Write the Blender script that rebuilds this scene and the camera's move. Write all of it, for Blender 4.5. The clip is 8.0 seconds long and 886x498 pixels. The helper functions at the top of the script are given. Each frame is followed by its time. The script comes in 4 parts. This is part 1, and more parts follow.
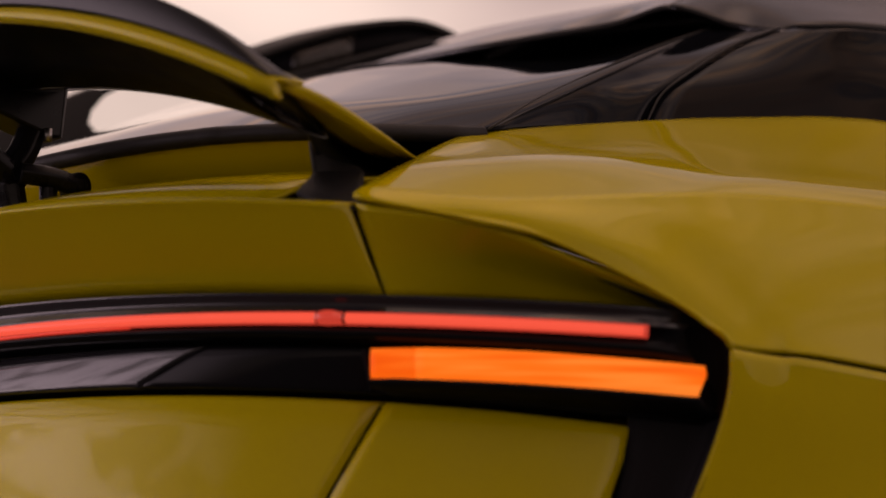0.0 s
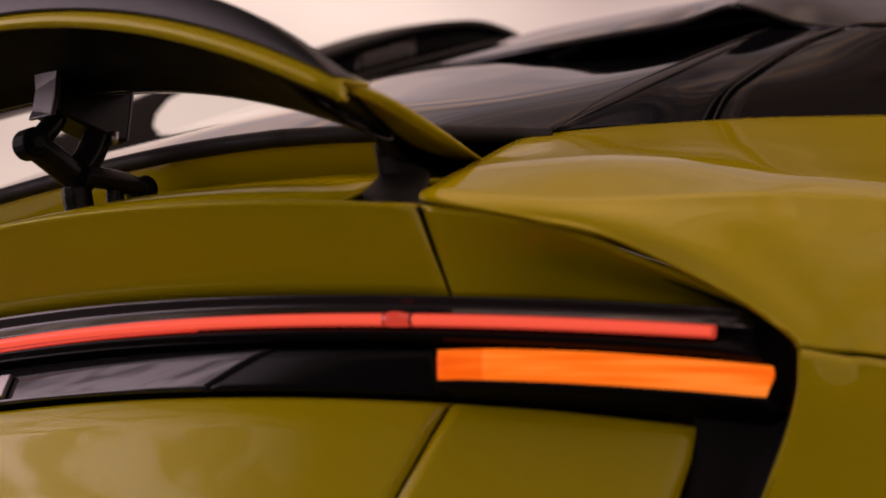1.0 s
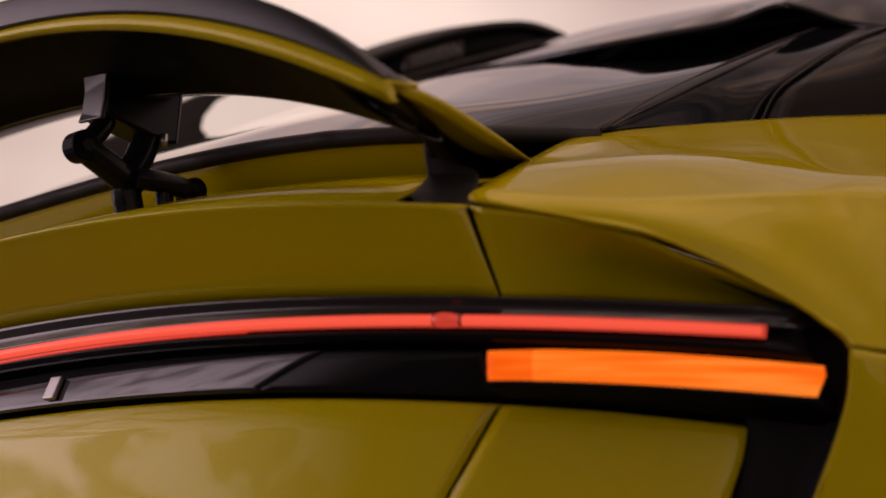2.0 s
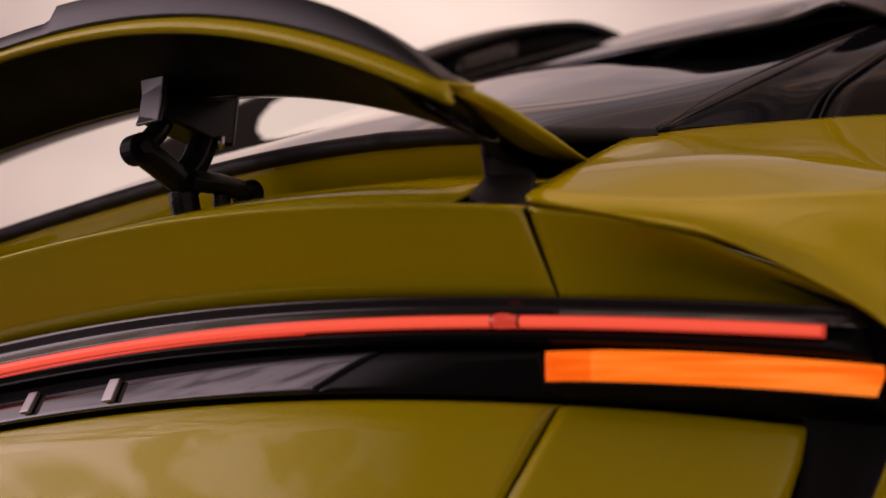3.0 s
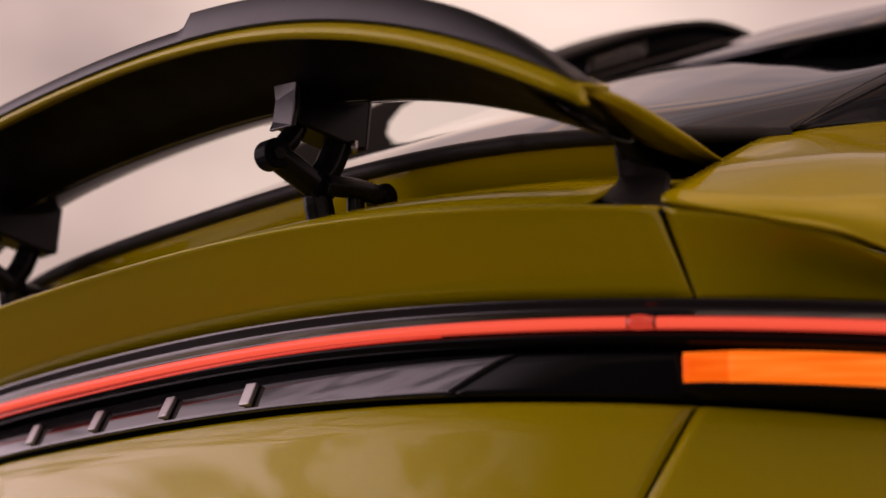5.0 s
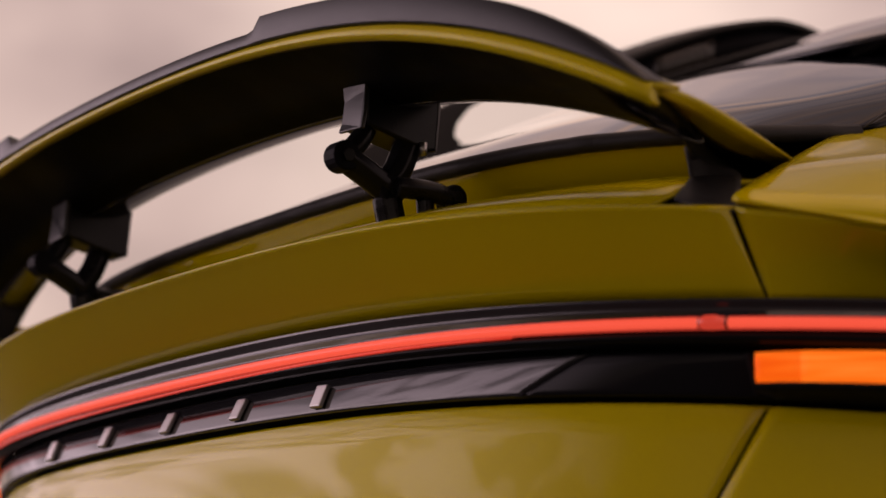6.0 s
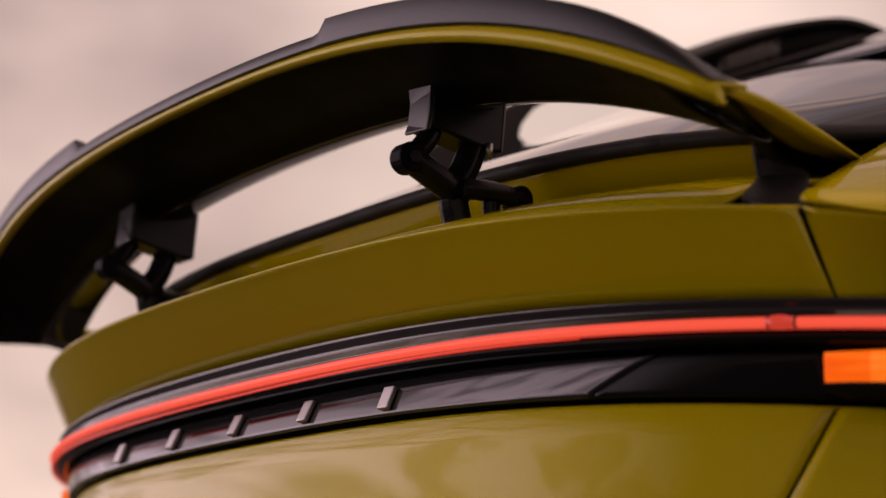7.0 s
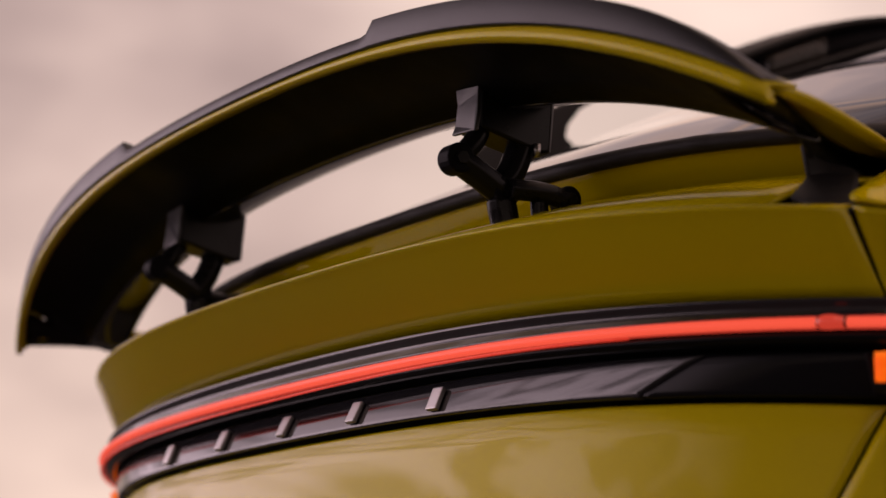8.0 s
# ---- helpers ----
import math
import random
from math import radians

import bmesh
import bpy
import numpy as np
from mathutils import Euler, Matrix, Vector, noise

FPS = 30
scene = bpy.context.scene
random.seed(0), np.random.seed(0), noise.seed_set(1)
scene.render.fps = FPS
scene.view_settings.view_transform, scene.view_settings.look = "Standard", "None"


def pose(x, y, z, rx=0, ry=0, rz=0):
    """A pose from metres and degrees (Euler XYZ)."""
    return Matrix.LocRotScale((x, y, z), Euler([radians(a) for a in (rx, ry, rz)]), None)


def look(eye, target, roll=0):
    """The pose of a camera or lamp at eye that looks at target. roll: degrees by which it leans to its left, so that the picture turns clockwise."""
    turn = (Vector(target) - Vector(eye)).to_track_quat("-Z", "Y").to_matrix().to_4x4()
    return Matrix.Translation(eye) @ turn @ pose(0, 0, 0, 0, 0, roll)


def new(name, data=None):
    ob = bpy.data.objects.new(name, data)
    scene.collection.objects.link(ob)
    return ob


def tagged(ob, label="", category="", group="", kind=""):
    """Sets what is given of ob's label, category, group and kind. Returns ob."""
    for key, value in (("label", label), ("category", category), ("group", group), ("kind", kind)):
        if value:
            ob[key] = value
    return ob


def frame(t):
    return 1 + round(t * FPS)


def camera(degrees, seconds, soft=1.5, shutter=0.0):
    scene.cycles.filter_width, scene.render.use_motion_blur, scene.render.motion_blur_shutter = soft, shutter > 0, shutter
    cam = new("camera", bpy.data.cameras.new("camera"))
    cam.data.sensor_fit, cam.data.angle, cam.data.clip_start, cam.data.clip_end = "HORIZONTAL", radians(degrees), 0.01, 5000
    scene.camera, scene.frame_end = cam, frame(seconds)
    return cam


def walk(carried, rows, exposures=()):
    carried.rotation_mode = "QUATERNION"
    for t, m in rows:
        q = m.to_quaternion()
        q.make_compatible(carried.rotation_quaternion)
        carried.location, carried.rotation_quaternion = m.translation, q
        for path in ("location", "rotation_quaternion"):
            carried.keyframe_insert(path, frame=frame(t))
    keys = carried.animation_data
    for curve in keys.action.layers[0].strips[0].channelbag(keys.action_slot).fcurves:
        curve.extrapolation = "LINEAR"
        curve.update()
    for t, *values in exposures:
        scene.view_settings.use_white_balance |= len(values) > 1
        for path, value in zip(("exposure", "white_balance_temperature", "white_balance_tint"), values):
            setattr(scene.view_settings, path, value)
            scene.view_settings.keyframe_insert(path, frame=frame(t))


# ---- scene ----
# World: x to the car's right, y to its front, z up. The tail's middle is at (0, 0).
# A tripod pan: the lens turns about a pivot a hand's width behind it.
cam = camera(21.14, 8.0, soft=1.6)
PIVOT, ARM, TILT, LEAN = Vector((2.2893, -1.1885, 0.597)), 0.17, 11.26, 1.0
PAN = ((0.0, 48.054), (0.5, 48.929), (1.0, 49.551), (1.5, 50.097), (3.0, 51.960), (3.5, 52.669), (4.0, 53.326),
       (4.5, 54.183), (6.0, 56.603), (6.5, 57.436), (7.0, 58.118), (7.5, 58.785), (8.0, 59.215))


def pan_pose(turn):
    a, b = radians(turn), radians(TILT)
    way = Vector((-math.sin(a), math.cos(a), 0))
    eye = PIVOT + ARM * way
    return look(eye, eye + way * math.cos(b) + Vector((0, 0, math.sin(b))), LEAN)


walk(cam, [(t, pan_pose(a)) for t, a in PAN])
cam.data.dof.use_dof = True
cam.data.dof.focus_distance = 2.22
cam.data.dof.aperture_fstop = 4.0

# ---- light ----
SUN_TURN, SUN_UP = 131.0, 9.0
SUN_WAY = Vector((-math.sin(radians(SUN_TURN)) * math.cos(radians(SUN_UP)), math.cos(radians(SUN_TURN)) * math.cos(radians(SUN_UP)), math.sin(radians(SUN_UP))))


DIM_WAY, SUN_GLOW = (-0.35, -0.94, 0.0), (4.1, 3.0, 3.4)
THIN_WAY = Vector((-0.79, 0.56, 0.25)).normalized()


class Nodes:
    """Short form for writing node trees."""

    def __init__(self, tree):
        self.tree = tree

    def add(self, kind, **values):
        n = self.tree.nodes.new(kind)
        for key, value in values.items():
            if key in n.inputs:
                n.inputs[key].default_value = value
        return n

    def link(self, a, b):
        self.tree.links.new(a, b)


def ramp(node, stops):
    e = node.color_ramp.elements
    while len(e) < len(stops):
        e.new(0.5)
    for el, (pos, col) in zip(e, stops):
        el.position, el.color = pos, (*col, 1)


def make_world():
    world = bpy.data.worlds.new("dusk_sky")
    scene.world = world
    world.use_nodes = True
    t = world.node_tree
    t.nodes.clear()
    n = Nodes(t)
    out, mix = n.add("ShaderNodeOutputWorld"), n.add("ShaderNodeAddShader")
    sky = n.add("ShaderNodeTexSky")
    sky.sky_type, sky.sun_disc = "NISHITA", False
    sky.sun_elevation, sky.sun_rotation = radians(SUN_UP), -radians(SUN_TURN)
    bg_sky, bg_cloud = n.add("ShaderNodeBackground", Strength=0.004), n.add("ShaderNodeBackground", Strength=1.0)
    n.link(sky.outputs[0], bg_sky.inputs[0])
    co = n.add("ShaderNodeTexCoord")
    stretch = n.add("ShaderNodeMapping")
    stretch.inputs["Scale"].default_value = (1, 1, 3.0)
    n.link(co.outputs["Generated"], stretch.inputs[0])
    big = n.add("ShaderNodeTexNoise", Scale=3.2, Detail=5.0, Roughness=0.5, Distortion=0.3)
    n.link(stretch.outputs[0], big.inputs["Vector"])
    cr = n.add("ShaderNodeValToRGB")
    ramp(cr, ((0.33, (0.32, 0.232, 0.222)), (0.50, (0.52, 0.385, 0.358)), (0.68, (0.78, 0.590, 0.530))))
    n.link(big.outputs[0], cr.inputs[0])
    # clouds cool and dim at mid height; unseen zenith raised to light the car
    split = n.add("ShaderNodeSeparateXYZ")
    n.link(co.outputs["Generated"], split.inputs[0])
    high = n.add("ShaderNodeValToRGB")
    ramp(high, ((0.0, (0.90, 0.86, 0.82)), (0.085, (1.34, 1.30, 1.22)), (0.18, (1.20, 1.16, 1.11)), (0.25, (1.04, 1.00, 0.985)), (0.32, (1.06, 1.02, 1.01)), (0.41, (1.06, 1.02, 1.02)), (0.47, (0.78, 0.78, 0.82)), (0.55, (0.60, 0.63, 0.69)), (0.62, (0.72, 0.73, 0.76)), (0.69, (1.00, 0.96, 0.92)), (0.76, (0.86, 0.83, 0.78)), (0.84, (1.5, 1.42, 1.3)), (0.93, (3.1, 2.95, 2.65)), (1.0, (3.6, 3.4, 3.0))))
    wobble = n.add("ShaderNodeMath")
    wobble.operation = "MULTIPLY_ADD"
    wobble.inputs[1].default_value = 0.07
    shifted = n.add("ShaderNodeMath")
    shifted.operation = "ADD"
    shifted.inputs[1].default_value = -0.035
    n.link(split.outputs[2], shifted.inputs[0])
    n.link(big.outputs[0], wobble.inputs[0])
    n.link(shifted.outputs[0], wobble.inputs[2])
    n.link(wobble.outputs[0], high.inputs[0])
    shade = n.add("ShaderNodeVectorMath")
    shade.operation = "MULTIPLY"
    # long streaks of lit and unlit cloud further up
    streak_map = n.add("ShaderNodeMapping")
    streak_map.inputs["Scale"].default_value = (1.2, 1.2, 9.0)
    streak_map.inputs["Rotation"].default_value = (0.22, 0.16, 0.5)
    n.link(co.outputs["Generated"], streak_map.inputs[0])
    streak = n.add("ShaderNodeTexNoise", Scale=2.4, Detail=6.0, Roughness=0.55, Distortion=0.6)
    n.link(streak_map.outputs[0], streak.inputs["Vector"])
    sr = n.add("ShaderNodeValToRGB")
    ramp(sr, ((0.34, (0.52, 0.55, 0.65)), (0.46, (0.76, 0.75, 0.82)), (0.53, (1.00, 0.92, 0.88)), (0.60, (1.45, 1.14, 0.90)), (0.68, (1.10, 0.95, 0.86))))
    n.link(streak.outputs[0], sr.inputs[0])
    up = n.add("ShaderNodeMapRange")
    up.inputs["From Min"].default_value, up.inputs["From Max"].default_value = 0.30, 0.44
    n.link(split.outputs[2], up.inputs["Value"])
    banks = n.add("ShaderNodeMix")
    banks.data_type = "RGBA"
    cols = [s for s in banks.inputs if s.type == "RGBA"]
    cols[0].default_value = (1, 1, 1, 1)
    n.link(up.outputs[0], banks.inputs[0])
    n.link(sr.outputs[0], cols[1])
    mixed = n.add("ShaderNodeVectorMath")
    mixed.operation = "MULTIPLY"
    n.link(cr.outputs[0], mixed.inputs[0])
    n.link([s for s in banks.outputs if s.type == "RGBA"][0], mixed.inputs[1])
    n.link(mixed.outputs[0], shade.inputs[0])
    n.link(high.outputs[0], shade.inputs[1])
    # unseen sky behind the car is dimmed to take light off the tail
    side = n.add("ShaderNodeVectorMath")
    side.operation = "DOT_PRODUCT"
    side.inputs[1].default_value = DIM_WAY
    n.link(co.outputs["Generated"], side.inputs[0])
    dim_rear = n.add("ShaderNodeMapRange")
    dim_rear.inputs["From Min"].default_value, dim_rear.inputs["From Max"].default_value = 0.05, 0.42
    dim_rear.inputs["To Min"].default_value, dim_rear.inputs["To Max"].default_value = 0.0, 0.72
    dim_rear.interpolation_type = "SMOOTHSTEP"
    n.link(side.outputs["Value"], dim_rear.inputs["Value"])
    clear = n.add("ShaderNodeMapRange")
    clear.inputs["From Min"].default_value, clear.inputs["From Max"].default_value = -0.06, 0.16
    clear.interpolation_type = "SMOOTHSTEP"
    n.link(wobble.outputs[0], clear.inputs["Value"])
    both = n.add("ShaderNodeMath")
    both.operation = "MULTIPLY"
    n.link(dim_rear.outputs[0], both.inputs[0])
    n.link(clear.outputs[0], both.inputs[1])
    lift = n.add("ShaderNodeMath")
    lift.operation = "SUBTRACT"
    lift.inputs[0].default_value = 1.0
    n.link(both.outputs[0], lift.inputs[1])
    # unseen sky on the car's right is brightened to light the rear wing
    away = n.add("ShaderNodeVectorMath")
    away.operation = "DOT_PRODUCT"
    away.inputs[1].default_value = (1, 0, 0)
    n.link(co.outputs["Generated"], away.inputs[0])
    bright_side = n.add("ShaderNodeMapRange")
    bright_side.inputs["From Min"].default_value, bright_side.inputs["From Max"].default_value = 0.0, 0.45
    bright_side.inputs["To Min"].default_value, bright_side.inputs["To Max"].default_value = 1.0, 1.55
    bright_side.interpolation_type = "SMOOTHSTEP"
    n.link(away.outputs["Value"], bright_side.inputs["Value"])
    gain = n.add("ShaderNodeMath")
    gain.operation = "MULTIPLY"
    n.link(lift.outputs[0], gain.inputs[0])
    n.link(bright_side.outputs[0], gain.inputs[1])
    wide = n.add("ShaderNodeVectorMath")
    wide.operation = "SCALE"
    n.link(shade.outputs[0], wide.inputs[0])
    n.link(gain.outputs[0], wide.inputs["Scale"])
    # the sun's wide glow through the cloud, and a thin place in the cloud ahead
    last = wide.outputs[0]
    for way, start, colour in ((SUN_WAY, 0.70, SUN_GLOW), (THIN_WAY, 0.988, (0.30, 0.25, 0.20))):
        dot = n.add("ShaderNodeVectorMath")
        dot.operation = "DOT_PRODUCT"
        dot.inputs[1].default_value = way
        if way == SUN_WAY:
            # the glow lies flat along the horizon
            flat = n.add("ShaderNodeVectorMath")
            flat.operation = "MULTIPLY"
            flat.inputs[1].default_value = (1, 1, 3.0)
            n.link(co.outputs["Generated"], flat.inputs[0])
            unit = n.add("ShaderNodeVectorMath")
            unit.operation = "NORMALIZE"
            n.link(flat.outputs[0], unit.inputs[0])
            n.link(unit.outputs[0], dot.inputs[0])
            dot.inputs[1].default_value = (way * Vector((1, 1, 3.0))).normalized()
        else:
            n.link(co.outputs["Generated"], dot.inputs[0])
        near = n.add("ShaderNodeMapRange")
        near.inputs["From Min"].default_value, near.inputs["From Max"].default_value = start, 1.0
        near.interpolation_type = "SMOOTHSTEP"
        n.link(dot.outputs["Value"], near.inputs["Value"])
        glow = n.add("ShaderNodeMix")
        glow.data_type, glow.blend_type = "RGBA", "ADD"
        glow.clamp_result = glow.clamp_factor = False
        col = [s for s in glow.inputs if s.type == "RGBA"]
        if way == SUN_WAY:
            broken = n.add("ShaderNodeMapRange")
            broken.inputs["From Min"].default_value, broken.inputs["From Max"].default_value = 0.43, 0.55
            broken.inputs["To Min"].default_value, broken.inputs["To Max"].default_value = 0.35, 1.0
            patches = n.add("ShaderNodeTexNoise", Scale=4.6, Detail=5.0, Roughness=0.52, Distortion=0.9)
            long_map = n.add("ShaderNodeMapping")
            long_map.inputs["Scale"].default_value = (1, 1, 4.2)
            n.link(co.outputs["Generated"], long_map.inputs[0])
            n.link(long_map.outputs[0], patches.inputs["Vector"])
            n.link(patches.outputs[0], broken.inputs["Value"])
            amount = n.add("ShaderNodeMath")
            amount.operation = "MULTIPLY"
            n.link(near.outputs[0], amount.inputs[0])
            n.link(broken.outputs[0], amount.inputs[1])
            n.link(amount.outputs[0], glow.inputs[0])
        else:
            n.link(near.outputs[0], glow.inputs[0])
        n.link(last, col[0])
        col[1].default_value = (*colour, 1)
        last = [s for s in glow.outputs if s.type == "RGBA"][0]
    n.link(last, bg_cloud.inputs[0])
    n.link(bg_sky.outputs[0], mix.inputs[0])
    n.link(bg_cloud.outputs[0], mix.inputs[1])
    n.link(mix.outputs[0], out.inputs[0])


make_world()
sun = new("sun", bpy.data.lights.new("sun", "SUN"))
sun.data.energy, sun.data.angle, sun.data.color = 0.08, radians(175), (1.0, 0.86, 0.72)
sun.matrix_world = look(Vector((0, 0, 0)) + 20 * SUN_WAY, (0, 0, 0))
scene.view_settings.exposure = 0.0


# ---- materials ----
def surface(name, colour, rough, metal=0.0, coat=0.0, coat_rough=0.03, grain=0.0, grain_size=400, wear=0.0, wear_size=6, bump=0.0, bump_size=900, emit=None, power=0.0, ior=1.5, spec=0.5, ribs=None):
    m = bpy.data.materials.new(name)
    m.use_nodes = True
    n = Nodes(m.node_tree)
    b = m.node_tree.nodes["Principled BSDF"]
    b.inputs["Base Color"].default_value = (*colour, 1)
    b.inputs["Roughness"].default_value, b.inputs["Metallic"].default_value = rough, metal
    b.inputs["Coat Weight"].default_value, b.inputs["Coat Roughness"].default_value = coat, coat_rough
    b.inputs["IOR"].default_value = ior
    b.inputs["Coat IOR"].default_value = 1.32
    co = n.add("ShaderNodeTexCoord")
    if grain or wear:
        fine = n.add("ShaderNodeTexNoise", Scale=grain_size, Detail=3.0)
        wide = n.add("ShaderNodeTexNoise", Scale=wear_size, Detail=4.0)
        n.link(co.outputs["Object"], fine.inputs["Vector"])
        n.link(co.outputs["Object"], wide.inputs["Vector"])
        mul = n.add("ShaderNodeMath")
        mul.operation = "MULTIPLY_ADD"
        n.link(fine.outputs[0], mul.inputs[0])
        mul.inputs[1].default_value, mul.inputs[2].default_value = 2 * grain, 1 - grain - wear
        mul2 = n.add("ShaderNodeMath")
        mul2.operation = "MULTIPLY_ADD"
        n.link(wide.outputs[0], mul2.inputs[0])
        mul2.inputs[1].default_value = 2 * wear
        n.link(mul.outputs[0], mul2.inputs[2])
        scale = n.add("ShaderNodeVectorMath")
        scale.operation = "SCALE"
        scale.inputs[0].default_value = colour
        n.link(mul2.outputs[0], scale.inputs["Scale"])
        n.link(scale.outputs[0], b.inputs["Base Color"])
        rr = n.add("ShaderNodeMapRange")
        rr.inputs["To Min"].default_value, rr.inputs["To Max"].default_value = rough * (1 - 2 * wear), rough * (1 + 2 * wear)
        n.link(wide.outputs[0], rr.inputs["Value"])
        n.link(rr.outputs[0], b.inputs["Roughness"])
    if bump:
        bn = n.add("ShaderNodeTexNoise", Scale=bump_size, Detail=2.0)
        n.link(co.outputs["Object"], bn.inputs["Vector"])
        bp = n.add("ShaderNodeBump", Strength=bump, Distance=0.001)
        n.link(bn.outputs[0], bp.inputs["Height"])
        n.link(bp.outputs[0], b.inputs["Normal"])
    b.inputs["Specular IOR Level"].default_value = spec
    if emit:
        b.inputs["Emission Color"].default_value, b.inputs["Emission Strength"].default_value = (*emit, 1), power
    if ribs:
        mp = n.add("ShaderNodeMapping")
        mp.inputs["Scale"].default_value = ribs
        n.link(co.outputs["Object"], mp.inputs[0])
        rn = n.add("ShaderNodeTexNoise", Scale=1.0, Detail=1.0)
        n.link(mp.outputs[0], rn.inputs["Vector"])
        rc = n.add("ShaderNodeValToRGB")
        ramp(rc, ((0.34, tuple(c * k for c, k in zip(emit, (0.92, 0.72, 0.5)))), (0.5, emit), (0.66, tuple(min(1.0, c * k) for c, k in zip(emit, (1.0, 1.4, 3.0))))))
        n.link(rn.outputs[0], rc.inputs[0])
        n.link(rc.outputs[0], b.inputs["Emission Color"])
    return m


PAINT = surface("yellow_paint", (0.430, 0.354, 0.0002), 0.42, 0.10, 0.85, 0.02, 0.05, 1800, 0.03, 5, spec=0.0)
GLOSS = surface("gloss_black", (0.015, 0.015, 0.017), 0.06, 0.0, 0.0, 0.03, 0.1, 900, 0.1, 8)
SATIN = surface("satin_black_plastic", (0.012, 0.011, 0.011), 0.45, 0.0, 0.0, 0.1, 0.2, 1500, 0.15, 9, 0.25, spec=0.25)
MATT = surface("matt_black", (0.011, 0.0105, 0.0115), 0.7, 0.0, 0.0, 0.1, 0.2, 700, 0.2, 9, 0.3, spec=0.08)
RUBBER = surface("black_rubber", (0.010, 0.0095, 0.0095), 0.55, 0.0, 0.0, 0.1, 0.2, 600, 0.2, 20, 0.4, spec=0.2)
UNDER = surface("dark_underside", (0.0042, 0.0042, 0.0054), 0.46, 0.0, 0.0, grain=0.2, grain_size=900, wear=0.2, wear_size=14, spec=0.04)
LOW_GLOSS = surface("low_gloss_black", (0.006, 0.006, 0.007), 0.14, 0.0, 0.0, 0.03, 0.1, 900, 0.1, 8, spec=0.10)
STRUT = surface("black_strut_plastic", (0.005, 0.005, 0.0055), 0.30, 0.0, 0.0, grain=0.2, grain_size=900, wear=0.2, wear_size=30, spec=0.16)
CARBON = surface("dark_lip", (0.010, 0.010, 0.011), 0.34, 0.0, 0.0, 0.15, 0.15, 1500, 0.1, 12, 0.1, spec=0.3)
FACE = surface("bracket_grey", (0.034, 0.034, 0.037), 0.32, 0.0, 0.0, 0.15, 0.15, 1500, 0.15, 30, 0.1)
GLASS = surface("tinted_glass", (0.006, 0.007, 0.009), 0.04, 0.0, 0.0, 0.02, ior=1.36)
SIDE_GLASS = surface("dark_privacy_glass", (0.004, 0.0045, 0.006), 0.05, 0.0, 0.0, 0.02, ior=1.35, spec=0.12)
RAIL = surface("satin_black_rail", (0.006, 0.006, 0.007), 0.22, 0.0, 0.0, 0.1, 0.15, 900, 0.1, 9, spec=0.22)
PODGLASS = surface("smoky_lens", (0.022, 0.019, 0.016), 0.25, 0.0, 0.0, 0.1, 0.1, 60, 0.35, 22, spec=0.35)
CHROME = surface("brushed_silver", (0.42, 0.41, 0.40), 0.38, 1.0, grain=0.05, grain_size=900, wear=0.03)
STEEL = surface("dark_steel", (0.03, 0.03, 0.032), 0.4, 0.6, grain=0.2, grain_size=800, wear=0.1)
RED = surface("red_light", (0.2, 0.01, 0.01), 0.4, emit=(1.0, 0.105, 0.056), power=0.88, spec=0.2)
DIMRED = surface("dim_red_glow", (0.12, 0.008, 0.008), 0.2, emit=(1.0, 0.08, 0.045), power=0.52)
LINE = surface("red_reflection_line", (0.12, 0.008, 0.008), 0.3, emit=(1.0, 0.06, 0.03), power=0.62, spec=0.2)
AMBER = surface("amber_light", (0.2, 0.05, 0.004), 0.5, emit=(1.0, 0.160, 0.008), power=1.0, spec=0.1, ribs=(9, 9, 130))
AMBER_DIM = surface("amber_light_inner", (0.2, 0.05, 0.004), 0.5, emit=(1.0, 0.122, 0.004), power=0.92, spec=0.1, ribs=(9, 9, 130))
REDLENS = surface("dark_red_lens", (0.03, 0.004, 0.004), 0.1, 0, 1.0)
TYRE = surface("tyre_rubber", (0.02, 0.02, 0.02), 0.75, grain=0.2, wear=0.2, bump=0.4)
ASPHALT = surface("asphalt", (0.036, 0.034, 0.033), 0.85, grain=0.35, grain_size=120, wear=0.25, wear_size=0.6, bump=0.8, bump_size=90)


# ---- building tools ----
def crom(pts, n):
    """Points along a smooth curve through pts, n to a span."""
    p = [Vector(q) for q in pts]
    p = [2 * p[0] - p[1]] + p + [2 * p[-1] - p[-2]]
    out = []
    for i in range(1, len(p) - 2):
        for k in range(n):
            t = k / n
            out.append(0.5 * (2 * p[i] + (p[i + 1] - p[i - 1]) * t + (2 * p[i - 1] - 5 * p[i] + 4 * p[i + 1] - p[i + 2]) * t * t
                              + (3 * p[i] - p[i - 1] - 3 * p[i + 1] + p[i + 2]) * t ** 3))
    out.append(p[-2])
    return out


def net(rows, nu, nv):
    """A smooth sheet through a grid of control points."""
    lines = [crom(r, nu) for r in rows]
    cols = [crom([ln[i] for ln in lines], nv) for i in range(len(lines[0]))]
    return [[cols[i][j] for i in range(len(cols))] for j in range(len(cols[0]))]


def even_steps(pts, n):
    """n + 1 points at even steps along a smooth curve through pts."""
    line = crom(pts, 12)
    run = [0.0]
    for p, q in zip(line, line[1:]):
        run.append(run[-1] + (q - p).length)
    out, k = [], 0
    for i in range(n + 1):
        d = run[-1] * i / n
        while k < len(run) - 2 and run[k + 1] < d:
            k += 1
        out.append(line[k].lerp(line[k + 1], (d - run[k]) / max(1e-9, run[k + 1] - run[k])))
    return out


def loft(columns, nv):
    """A smooth sheet through section lines of equal length."""
    rows = [crom([c[i] for c in columns], nv) for i in range(len(columns[0]))]
    return rows


